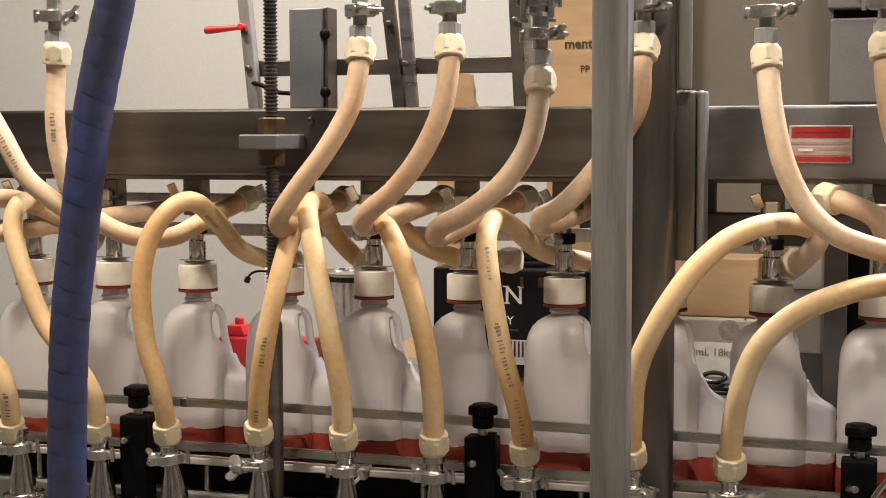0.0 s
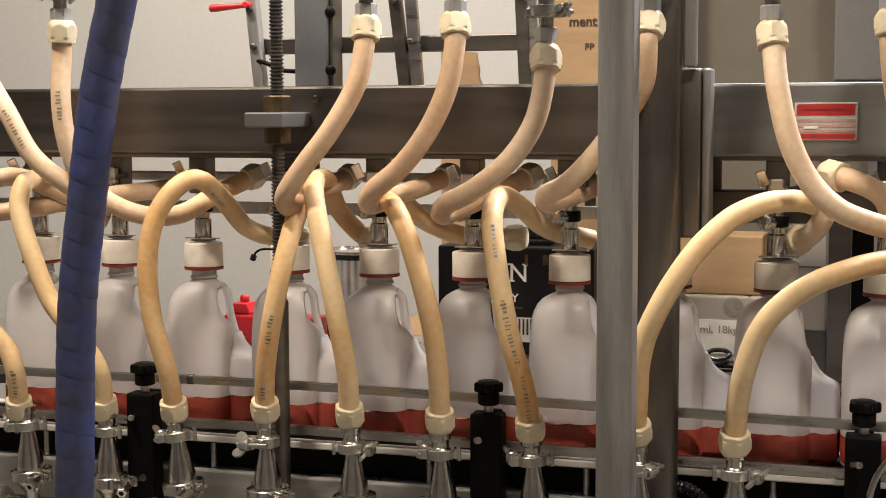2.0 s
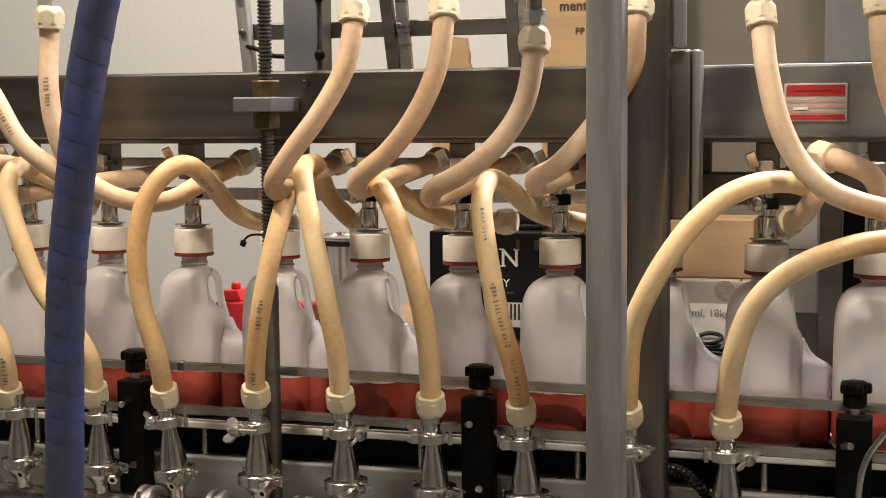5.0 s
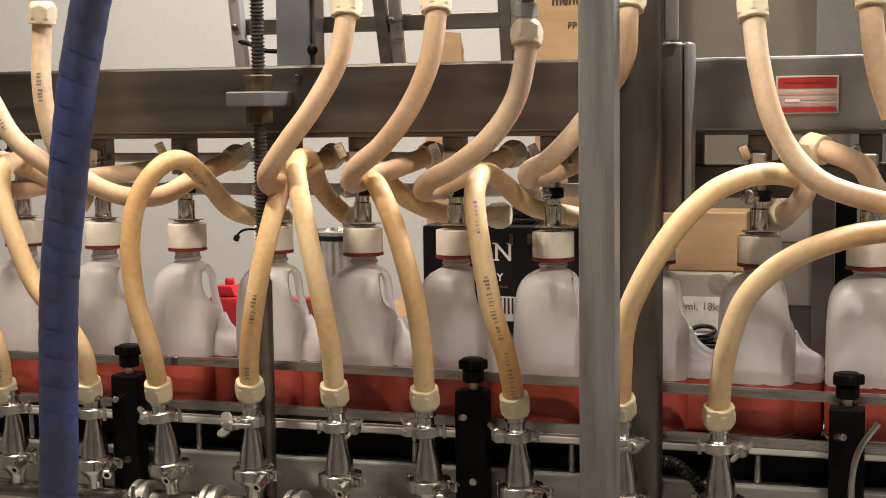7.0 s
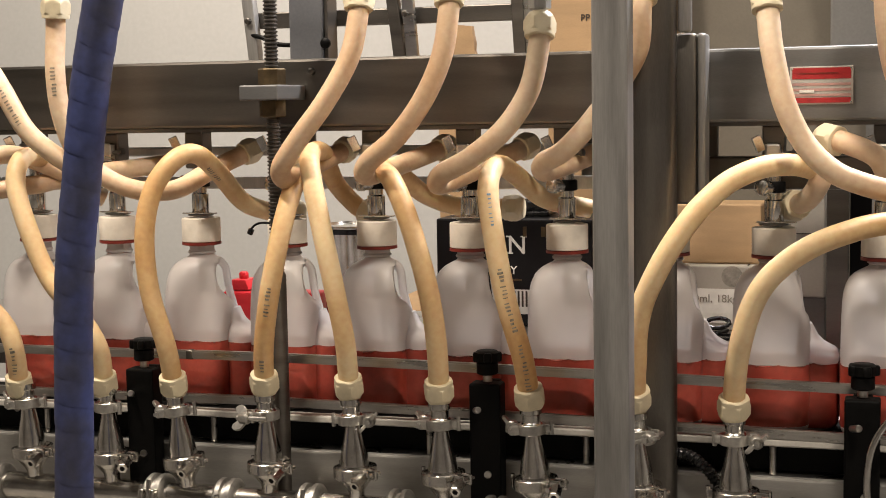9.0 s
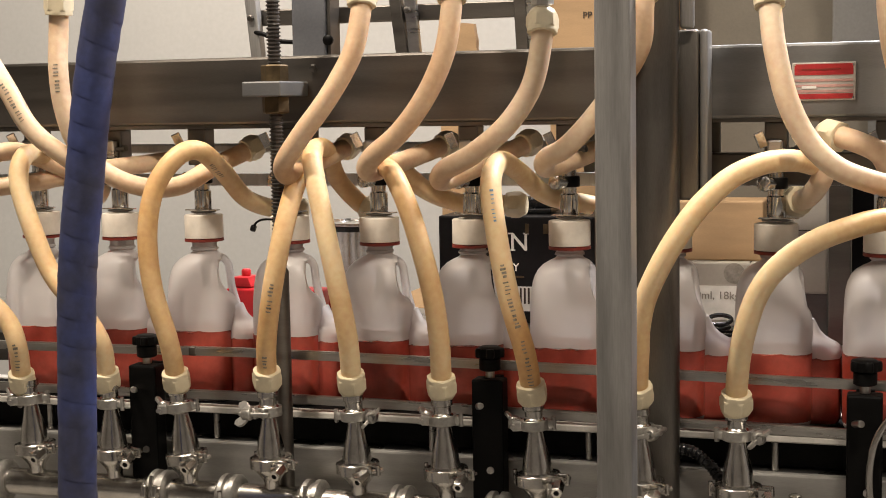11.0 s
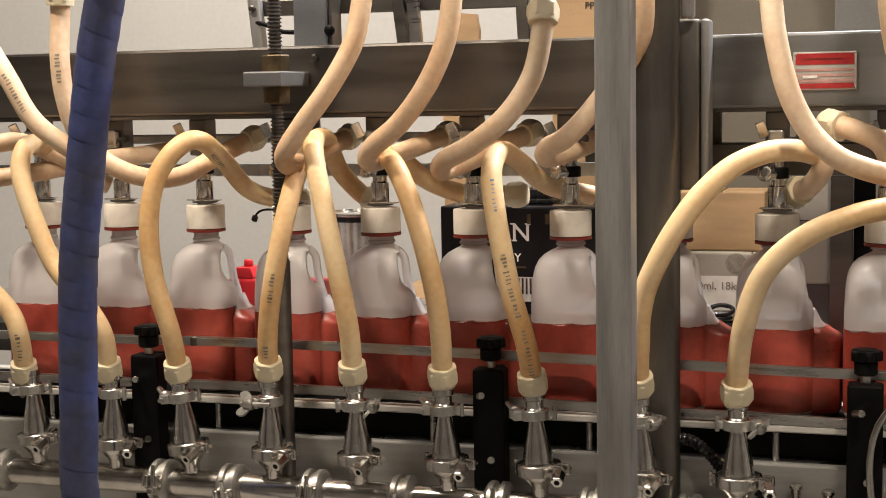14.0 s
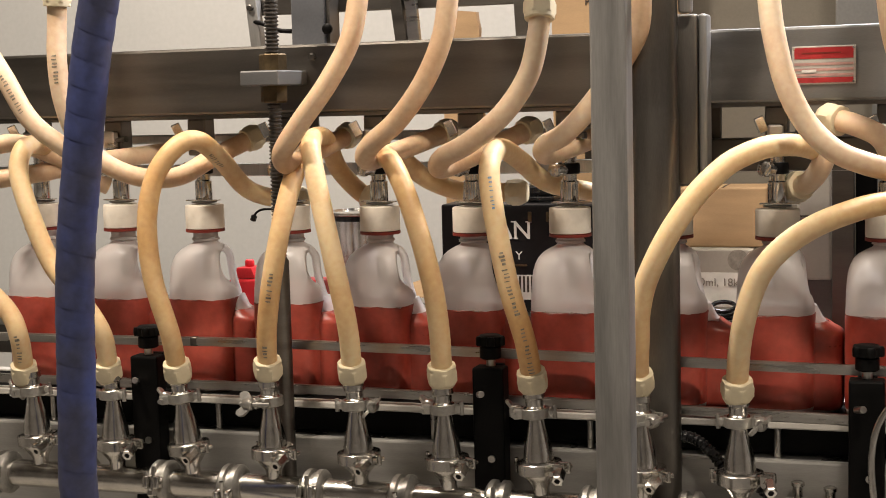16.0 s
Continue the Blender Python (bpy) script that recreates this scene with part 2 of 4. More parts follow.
def smooth_path(pts, step=0.006):
    """Points along a soft curve through the given ones, evenly spaced."""
    p = [Vector(q) for q in pts]
    p = [p[0] * 2 - p[1]] + p + [p[-1] * 2 - p[-2]]
    dense = []
    for i in range(1, len(p) - 2):
        a, b, c, d = p[i - 1:i + 3]
        for k in range(24):
            t = k / 24
            dense.append(0.5 * ((2 * b) + (c - a) * t + (2 * a - 5 * b + 4 * c - d) * t * t + (3 * b - a - 3 * c + d) * t ** 3))
    dense.append(p[-2])
    for _ in range(3):
        dense = [dense[0]] + [(dense[i - 1] + 2 * dense[i] + dense[i + 1]) / 4 for i in range(1, len(dense) - 1)] + [dense[-1]]
    out, left = [dense[0]], step
    for a, b in zip(dense, dense[1:]):
        d = (b - a).length
        while d > left:
            a = a.lerp(b, left / d)
            out.append(a)
            d = (b - a).length
            left = step
        left -= d
    out.append(dense[-1])
    return out


def frames_along(path):
    """For each point: the point, and two directions across the path."""
    t0 = (path[1] - path[0]).normalized()
    side = t0.cross(Vector((0, 1, 0)))
    if side.length < 0.1:
        side = t0.cross(Vector((1, 0, 0)))
    side.normalize()
    out = []
    for i, q in enumerate(path):
        t = (path[min(i + 1, len(path) - 1)] - path[max(i - 1, 0)]).normalized()
        side = (side - t * side.dot(t)).normalized()
        out.append((q, side.copy(), t.cross(side), t))
    return out


def tube(path, radius, sides=20, wrap=None, bm=None):
    """A round tube along a path, with a UV map in metres; wrap(length, turn) changes the radius."""
    bm = bm or bmesh.new()
    uv = bm.loops.layers.uv.verify()
    rings, s, last = [], 0.0, None
    for q, u, v, _ in frames_along(path):
        s += (q - last).length if last else 0
        last = q
        ring = []
        for k in range(sides):
            a = 2 * math.pi * k / sides
            r = radius + (wrap(s, k / sides) if wrap else 0)
            ring.append(bm.verts.new(q + r * (math.cos(a) * u + math.sin(a) * v)))
        rings.append((s, ring))
    for (s0, a), (s1, b) in zip(rings, rings[1:]):
        for k in range(sides):
            f = bm.faces.new((a[k], a[(k + 1) % sides], b[(k + 1) % sides], b[k]))
            for lp, w in zip(f.loops, ((k / sides, s0), ((k + 1) / sides, s0), ((k + 1) / sides, s1), (k / sides, s1))):
                lp[uv].uv = w
    bm.faces.new(rings[0][1][::-1])
    bm.faces.new(rings[-1][1])
    return bm


def strip_on(path, radius, s0, s1, toward, width, shift=0.0):
    """A thin printed patch lying on a tube, on the side that faces the given direction."""
    bm = bmesh.new()
    rows, s, last = [], 0.0, None
    for q, u, v, t in frames_along(path):
        s += (q - last).length if last else 0
        last = q
        if s0 <= s <= s1:
            d = Vector(toward)
            d = (d - t * d.dot(t)).normalized()
            e = t.cross(d)
            rows.append([bm.verts.new(q + (radius + 0.0004) * (math.cos(a) * d + math.sin(a) * e)) for a in (shift - width / 2, shift, shift + width / 2)])
    for a, b in zip(rows, rows[1:]):
        for k in range(2):
            bm.faces.new((a[k], a[k + 1], b[k + 1], b[k]))
    return bm


def aligned(at, direction):
    return Matrix.Translation(at) @ Vector(direction).to_track_quat("Z", "Y").to_matrix().to_4x4()


def lettering(text, size, at, material, parent, depth=0.0006, bold=0.0):
    """Raised print in the built-in font, standing upright and facing the front."""
    cu = bpy.data.curves.new("print", "FONT")
    cu.body, cu.size, cu.extrude, cu.offset, cu.align_x = text, size, depth, bold, "LEFT"
    tmp = bpy.data.objects.new("print", cu)
    scene.collection.objects.link(tmp)
    dg = bpy.context.evaluated_depsgraph_get()
    dg.update()
    me = bpy.data.meshes.new_from_object(tmp.evaluated_get(dg))
    bpy.data.objects.remove(tmp)
    me.materials.clear()
    me.materials.append(material)
    ob = new("lettering", me)
    ob.matrix_basis = pose(*at, 90, 0, 0)
    ob.parent = parent
    return ob


# ---- the room ----
def room():
    def slab(name, material, *a):
        ob = part(name, boxed(*a), material)
        return tagged(ob, kind="structure")
    slab("floor", M_FLOOR, -4.2, 3.2, -2.7, 3.2, -0.1, 0.0)
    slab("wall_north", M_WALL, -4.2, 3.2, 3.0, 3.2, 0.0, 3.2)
    # Unseen walls and ceiling, added dark to hold back bounce and reflections.
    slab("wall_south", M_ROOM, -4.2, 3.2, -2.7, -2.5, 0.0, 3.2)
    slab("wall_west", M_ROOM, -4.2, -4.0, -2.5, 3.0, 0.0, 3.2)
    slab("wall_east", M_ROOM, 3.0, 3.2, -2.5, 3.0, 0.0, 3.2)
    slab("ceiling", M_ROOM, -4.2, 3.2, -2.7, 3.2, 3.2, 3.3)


room()

PITCH = 0.1395
BOTTLE_X = [-0.9925 + PITCH * (k - 2) for k in range(0, 11)]
LINE_Y = 1.944
BELT_Z = 0.985
NUTS_X = (-1.212, -1.078, -0.970, -0.831, -0.704, -0.578, -0.453, -0.314, -0.191)


# ---- the filling machine's frame ----
def machine():
    base = thing("machine_base", "stainless steel machine base under a bottle conveyor", "machine")
    part("front_panel", boxed(-2.0, 0.9, 1.855, 1.87, 0.25, 0.938, bevel=0.003), M_SHEET, base)
    part("top_ledge", boxed(-2.0, 0.9, 1.872, 2.08, 0.926, 0.936, bevel=0.002), M_STEEL, base)
    part("rear_panel", boxed(-2.0, 0.9, 2.082, 2.097, 0.25, 0.938, bevel=0.003), M_STEEL, base)
    part("bottom_panel", boxed(-2.0, 0.9, 1.872, 2.08, 0.25, 0.262), M_STEEL, base)
    for x in (-1.9, -0.55, 0.8):
        for y in (1.89, 2.06):
            part("leg", lathe([(0.03, 0), (0.03, 0.02), (0.02, 0.025), (0.02, 0.25)], 16, m=Matrix.Translation((x, y, 0))), M_STEEL, base, smooth=True)
    belt = thing("conveyor", "flat bottle conveyor with a black belt and white edge strips", "conveyor")
    part("belt", boxed(-2.0, 0.9, 1.89, 2.0, BELT_Z - 0.008, BELT_Z, bevel=0.002), M_BELT, belt)
    # Blackened to give the shadow in the gap below the belt.
    part("shaded_bed", boxed(-2.0, 0.9, 1.90, 1.99, 0.937, BELT_Z - 0.009), M_BELT, belt)
    part("wear_strip", boxed(-2.0, 0.9, 1.868, 1.889, BELT_Z - 0.009, BELT_Z + 0.001, bevel=0.002), M_WEAR, belt, "scuffed white strip")
    part("wear_strip", boxed(-2.0, 0.9, 2.001, 2.022, BELT_Z - 0.012, BELT_Z + 0.002, bevel=0.002), M_WEAR, belt)
    for x in (-1.53, -1.228, -0.949, -0.618, -0.396, -0.15, 0.12):
        part("standoff", lathe([(0.0045, 0.937), (0.0045, BELT_Z - 0.011)], 10, m=Matrix.Translation((x, 1.878, 0))), M_STEEL, belt, smooth=True)


machine()


def rail(z, y, label, joints=(-0.3,)):
    t = thing("guide_rail", label, "guide rail", "bottle guide rails")
    path = smooth_path([(-1.9, y, z + 0.001), (-1.2, y, z), (-0.86, y, z + 0.002), (-0.38, y, z - 0.004), (0.0, y, z - 0.010), (0.8, y, z - 0.014)], 0.04)
    sides = [(-0.005, -0.0065), (0.005, -0.0065), (0.005, 0.0065), (-0.005, 0.0065)]
    cuts = [-2.0] + list(joints) + [2.0]
    for lo, hi in zip(cuts, cuts[1:]):
        bm = bmesh.new()
        run = [q for q in path if lo < q.x < hi]
        for cut, at in ((lo, 0), (hi, len(run) + 1)):
            if cut in joints:
                run.insert(at, min(path, key=lambda p: abs(p.x - cut)) + Vector((cut - min(path, key=lambda p: abs(p.x - cut)).x + (0.0004 if at == 0 else -0.0004), 0, 0)))
        rings = [[bm.verts.new(q + Vector((0, a, b))) for a, b in sides] for q in run]
        for a, b in zip(rings, rings[1:]):
            for k in range(4):
                bm.faces.new((a[k], b[k], b[(k + 1) % 4], a[(k + 1) % 4]))
        bm.faces.new(rings[0])
        bm.faces.new(rings[-1][::-1])
        bmesh.ops.recalc_face_normals(bm, faces=bm.faces)
        bmesh.ops.bevel(bm, geom=[e for e in bm.edges if abs((e.verts[0].co - e.verts[1].co).x) > 0.01], offset=0.002, segments=2, affect="EDGES")
        part("bar", bm, M_STEEL, t, smooth=True)
    for x in joints:
        q = min(path, key=lambda p: abs(p.x - x))
        part("joint_sleeve", boxed(x - 0.006, x + 0.006, y - 0.0057, y + 0.0057, q.z - 0.0070, q.z + 0.0070, bevel=0.0025, seg=3), M_DARK, t, smooth=True)
    return t


rail(1.065, 1.872, "upper stainless guide rail before the bottles", (-0.98,))
rail(1.001, 1.872, "lower stainless guide rail before the bottles")
rail(1.065, 2.016, "stainless guide rail behind the bottles")


def beam():
    t = thing("nozzle_beam", "wide dull stainless beam that carries the filling nozzles", "beam")
    # Room reflections are put into colour: dark left length, lighter right length.
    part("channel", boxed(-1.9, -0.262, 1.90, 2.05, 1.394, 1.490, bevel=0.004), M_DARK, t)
    part("channel", boxed(-0.260, 0.7, 1.90, 2.05, 1.393, 1.488, bevel=0.004), M_BEAM, t, "stainless length, lighter for the room reflection")
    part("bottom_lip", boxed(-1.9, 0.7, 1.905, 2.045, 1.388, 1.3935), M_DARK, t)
    bolt = lathe([(0.006, 0), (0.006, 0.004), (0.003, 0.005)], 6)
    part("bolt", moved(bolt, aligned((-0.79, 1.899, 1.472), (0, -1, 0))), M_ROD, t)
    rear = thing("rear_bar", "narrow steel bar behind the nozzles", "bar")
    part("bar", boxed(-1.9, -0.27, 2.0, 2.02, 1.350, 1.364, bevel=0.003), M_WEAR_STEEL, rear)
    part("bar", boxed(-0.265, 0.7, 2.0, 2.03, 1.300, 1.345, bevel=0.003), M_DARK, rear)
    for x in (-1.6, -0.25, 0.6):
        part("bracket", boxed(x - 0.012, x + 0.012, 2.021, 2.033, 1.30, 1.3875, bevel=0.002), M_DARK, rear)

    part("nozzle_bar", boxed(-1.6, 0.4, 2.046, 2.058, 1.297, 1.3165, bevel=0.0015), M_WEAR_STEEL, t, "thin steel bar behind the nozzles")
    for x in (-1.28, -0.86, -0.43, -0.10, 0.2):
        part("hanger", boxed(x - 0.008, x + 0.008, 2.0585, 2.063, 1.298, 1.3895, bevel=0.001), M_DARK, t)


beam()


def rating_plate():
    t = thing("rating_plate", "red enamel rating plate riveted to the beam", "plate")
    x0, x1, z0, z1 = -0.133, -0.055, 1.4145, 1.4625
    part("plate", boxed(x0, x1, 1.8975, 1.8998, z0, z1, bevel=0.0008), M_WEAR, t, "pale metal backing")
    part("field", boxed(x0 + 0.003, x1 - 0.003, 1.8969, 1.8974, z1 - 0.016, z1 - 0.002), M_PLATE, t)
    part("field", boxed(x0 + 0.003, x1 - 0.003, 1.8969, 1.8974, z0 + 0.002, z0 + 0.0085), M_PLATE, t)
    for k in range(3):
        z = z0 + 0.0115 + 0.0068 * k
        part("field", boxed(x0 + 0.003, x1 - 0.003, 1.8969, 1.8974, z - 0.0014, z + 0.0018), M_PLATE_PALE, t)
    part("print_bar", boxed(x0 + 0.012, x0 + 0.030, 1.8962, 1.8968, z0 + 0.0150, z0 + 0.0185), M_WHITEINK, t)
    part("print_bar", boxed(x0 + 0.012, x0 + 0.060, 1.8962, 1.8968, z1 - 0.0095, z1 - 0.0080), M_RED_RING, t)
    for x in (x0 + 0.003, x1 - 0.003):
        for z in (z0 + 0.003, z1 - 0.003):
            part("rivet", lathe([(0.0016, 0), (0.0013, 0.0008)], 8, m=aligned((x, 1.8975, z), (0, -1, 0))), M_CHROME, t)


rating_plate()


def uprights():
    t = thing("front_post", "square galvanised steel tube standing before the hoses", "post")
    part("tube", boxed(-0.329, -0.288, 1.60, 1.641, 0.012, 2.2, bevel=0.004, seg=3), M_POST, t)
    part("foot_plate", boxed(-0.36, -0.257, 1.57, 1.67, 0.0, 0.0115, bevel=0.002), M_POST, t)
    c = thing("column", "dark stainless column with a clamp sleeve", "column")
    part("tube", boxed(-0.329, -0.268, 1.825, 1.853, 0.02, 2.2, bevel=0.0125, seg=5), M_COLUMN, c, smooth=True)
    part("side_strip", boxed(-0.2675, -0.250, 1.838, 1.853, 1.5075, 2.2, bevel=0.004, seg=3), M_POST, c, smooth=True)
    part("sleeve", boxed(-0.280, -0.2455, 1.854, 1.8985, 1.29, 1.507, bevel=0.004, seg=3), M_COLUMN, c, smooth=True)
    # Lighter material here stands for the highlight along the sleeve's edge.
    part("sleeve_edge", boxed(-0.2450, -0.234, 1.856, 1.8985, 1.29, 1.507, bevel=0.004, seg=3), M_POST, c, "rounded edge with its highlight put into a lighter material", smooth=True)
    part("foot_plate", boxed(-0.36, -0.24, 1.77, 1.853, 0.0, 0.0195, bevel=0.002), M_STEEL, c)
    r = thing("lifting_screw", "black threaded lifting screw with a brass nut", "screw")
    x, y = -0.822, 1.835
    prof, z = [(0.0072, 1.19)], 1.19
    while z < 1.95:
        prof += [(0.0078, z + 0.0008), (0.0099, z + 0.002), (0.0099, z + 0.0032), (0.0078, z + 0.0044)]
        z += 0.0052
    part("screw", lathe(prof, 20, m=Matrix.Translation((x, y, 0))), M_ROD, r)
    part("tube", lathe([(0.012, 0.02), (0.012, 1.19), (0.009, 1.196)], 20, m=Matrix.Translation((x, y, 0))), M_DARK, r, smooth=True)
    part("foot", lathe([(0.035, 0.0), (0.035, 0.015), (0.013, 0.02)], 20, m=Matrix.Translation((x, y, 0))), M_DARK, r, smooth=True)
    part("lock_plate", boxed(x - 0.034, x + 0.023, y - 0.035, 1.8985, 1.4325, 1.453, bevel=0.002), M_BEAM, r)
    part("nut", lathe([(0.019, 1.4535), (0.019, 1.474), (0.017, 1.476)], 6, m=Matrix.Translation((x, y, 0)), twist=0.3), M_BRASS, r, "tarnished brass nut")
    part("nut", lathe([(0.017, 1.409), (0.019, 1.411), (0.019, 1.432)], 6, m=Matrix.Translation((x, y, 0)), twist=0.1), M_BRASS, r, "tarnished brass nut")


uprights()


# ---- pipework below: manifold, tees, clamps, reducers ----
def clamp(parent, z, radius, turn, metal=None, h=0.0076, hexed=False):
    """A hinged pipe clamp: ring in two halves, hinge lug, bolt and wing nut."""
    m = pose(0, 0, z, 0, 0, turn)
    metal = metal or M_CHROME
    ring = lathe([(radius - 0.006, -h), (radius - 0.001, -h), (radius, -h + 0.001), (radius, h - 0.001), (radius - 0.001, h), (radius - 0.006, h - 0.002)], 24, m=m)
    c = part("clamp", ring, metal, parent, smooth=True)
    for y0, y1 in ((-0.010, -0.0035), (0.0035, 0.010)):
        part("lug", moved(boxed(radius - 0.004, radius + (0.014 if hexed else 0.010), y0, y1, -h, h, bevel=0.0025), m), metal, c)
    part("hinge", moved(boxed(-radius - 0.006, -radius + 0.004, -0.006, 0.006, -h * 0.8, h * 0.8, bevel=0.003), m), metal, c)
    part("hinge_pin", lathe([(0.003, -0.009), (0.003, 0.009)], 10, m=m @ Matrix.Translation((-radius - 0.006, 0, 0))), metal, c, smooth=True)
    bolt = lathe([(0.0034, -0.016), (0.0034, 0.030)], 10, m=m @ aligned((radius + 0.008, 0, 0), (0, -1, 0)))
    part("bolt", bolt, metal, c, smooth=True)
    if hexed:
        mh = m @ aligned((radius + 0.009, -0.0105, -0.001), (0.42, -1, -0.36))
        part("hex_nut", lathe([(0.0070, 0.0), (0.0082, 0.0015), (0.0082, 0.0215), (0.0072, 0.0230), (0.0040, 0.0230), (0.0040, 0.012)], 6, m=mh), metal, c)
        # Black disc paints the shade down in the nut's hole.
        part("bore", lathe([(0.0001, 0.0215), (0.0039, 0.0215), (0.0039, 0.0222)], 12, m=mh), M_BLACK, c, "black disc for the shade inside the nut")
        return c
    mw = m @ aligned((radius + 0.008, -0.0105, 0), (0, -1, 0)) @ pose(0, 0, 0, 0, 0, 35 + turn)
    part("wing_nut", lathe([(0.0065, 0.0), (0.0085, 0.002), (0.0085, 0.012), (0.0065, 0.0145), (0.0042, 0.0145), (0.0040, 0.010)], 14, m=mw), metal, c, smooth=True)
    for sx in (-1, 1):
        w = bmesh.new()
        for y0 in (-0.0022, 0.0022):
            rim = [(0.004, 0.002), (0.012, 0.001), (0.020, 0.004), (0.0235, 0.010), (0.0225, 0.017), (0.017, 0.0185), (0.010, 0.0145), (0.004, 0.0115)]
            w.faces.new([w.verts.new((a, y0, b)) for a, b in (rim if y0 < 0 else rim[::-1])])
        w.verts.ensure_lookup_table()
        n = len(rim)
        for i in range(n):
            w.faces.new((w.verts[i], w.verts[2 * n - 1 - i], w.verts[n + (n - 2 - i) % n], w.verts[(i + 1) % n]))
        bmesh.ops.recalc_face_normals(w, faces=w.faces)
        bmesh.ops.bevel(w, geom=list(w.edges), offset=0.0009, segments=2, affect="EDGES")
        part("wing", moved(w, mw @ pose(0, 0, 0, 0, -20, 90 - 90 * sx)), metal, c, smooth=True)
    return c


LEAN = (0.010, 0.004, 0.017, 0.004, 0.006, 0.006, 0.008, 0.004, 0.003)


def riser(x, k):
    """Tee stub, cone reducer and hose adaptor; the foot stands a little aside of the hose nut."""
    t = thing("riser", "polished stainless tee riser with cone reducer and pipe clamps", "pipe fitting", "manifold risers", (x + LEAN[k], 1.80, 0.884))
    t.matrix_basis = pose(x + LEAN[k], 1.80, 0.884, 0, -math.degrees(math.atan2(LEAN[k], 0.14)), 0)

    def up(prof):
        return [(r, z - 0.884) for r, z in prof]
    part("stub", lathe(up([(0.0112, 0.884), (0.0112, 0.899), (0.0128, 0.904), (0.0190, 0.912), (0.0245, 0.9185), (0.0262, 0.9215)]), 28), M_CHROME, t, smooth=True)
    part("reducer", lathe(up([(0.0262, 0.9345), (0.0255, 0.9365), (0.0200, 0.9370), (0.0199, 0.9410), (0.0192, 0.948), (0.0172, 0.959), (0.0140, 0.972), (0.0112, 0.984), (0.0100, 0.991), (0.0150, 0.995), (0.0155, 1.0)]), 28), M_CHROME, t, smooth=True)
    part("adaptor", lathe(up([(0.0155, 1.001), (0.0150, 1.006), (0.0120, 1.009), (0.0120, 1.018), (0.0145, 1.020), (0.0145, 1.028)]), 20), M_CHROME, t, smooth=True)
    clamp(t, 0.9280 - 0.884, 0.0300, (-28, -12, -35, -30, -38, -25, -20, -40, -10)[k], h=0.0076, hexed=True)
    clamp(t, 1.0000 - 0.884, 0.0192, (205, 160, 195, -95, 10, 180, 190, -20, 5)[k], M_CAST, h=0.0068)
    return t


def manifold():
    t = thing("lower_manifold", "polished stainless manifold pipe with clamped joints", "pipe")
    part("pipe", lathe([(0.0198, -1.9), (0.0198, 0.7)], 28, m=Matrix.Translation((0, 1.80, 0.875)) @ pose(0, 0, 0, 0, 90, 0)), M_CHROME, t, smooth=True)
    for k, x in enumerate((-1.40, -1.265, -1.132, -0.999, -0.890, -0.765, -0.636, -0.502, -0.376, -0.25, -0.12, 0.02)):
        m = Matrix.Translation((x, 1.80, 0.875)) @ pose(0, 0, 0, 0, 90, 0)
        prof = [(0.0200, -0.0165), (0.0255, -0.0160), (0.0290, -0.0135), (0.0312, -0.0110), (0.0312, -0.0045), (0.0262, -0.0030), (0.0262, 0.0030), (0.0312, 0.0045), (0.0312, 0.0110), (0.0290, 0.0135), (0.0255, 0.0160), (0.0200, 0.0165)]
        c = part("clamp", lathe(prof, 32, m=m), M_CAST, t, smooth=True)
        turn = Matrix.Translation((x, 1.80, 0.875)) @ pose(0, 0, 0, 98 - 22 * (k % 2), 0, 0)
        for x0, x1 in ((-0.0125, -0.0040), (0.0040, 0.0125)):
            part("lug", moved(boxed(x0, x1, -0.0095, 0.0095, 0.026, 0.0445, bevel=0.003, seg=3), turn), M_CHROME, c, smooth=True)
        part("bolt", lathe([(0.0035, -0.018), (0.0035, 0.022)], 10, m=turn @ aligned((0, 0, 0.036), (0, 1, 0))), M_CHROME, c, smooth=True)
        part("hex_nut", lathe([(0.0062, -0.019), (0.0070, -0.0175), (0.0070, -0.0115), (0.0062, -0.0100)], 6, m=turn @ aligned((0, 0, 0.036), (0, 1, 0))), M_CHROME, c)
    for x in (-1.75, -0.33, 0.55):
        part("support", boxed(x - 0.012, x + 0.012, 1.80, 1.8545, 0.78, 0.8548, bevel=0.002), M_STEEL, t)
    for k, x in enumerate(NUTS_X):
        riser(x, k)


manifold()


# ---- pipework above ----
UPPER = ((-1.136, 1.571, 0), (-0.678, 1.566, 1), (-0.555, 1.567, 2), (-0.435, 1.530, 3), (-0.304, 1.562, 4), (-0.155, 1.550, 5), (-0.017, 1.557, 6))


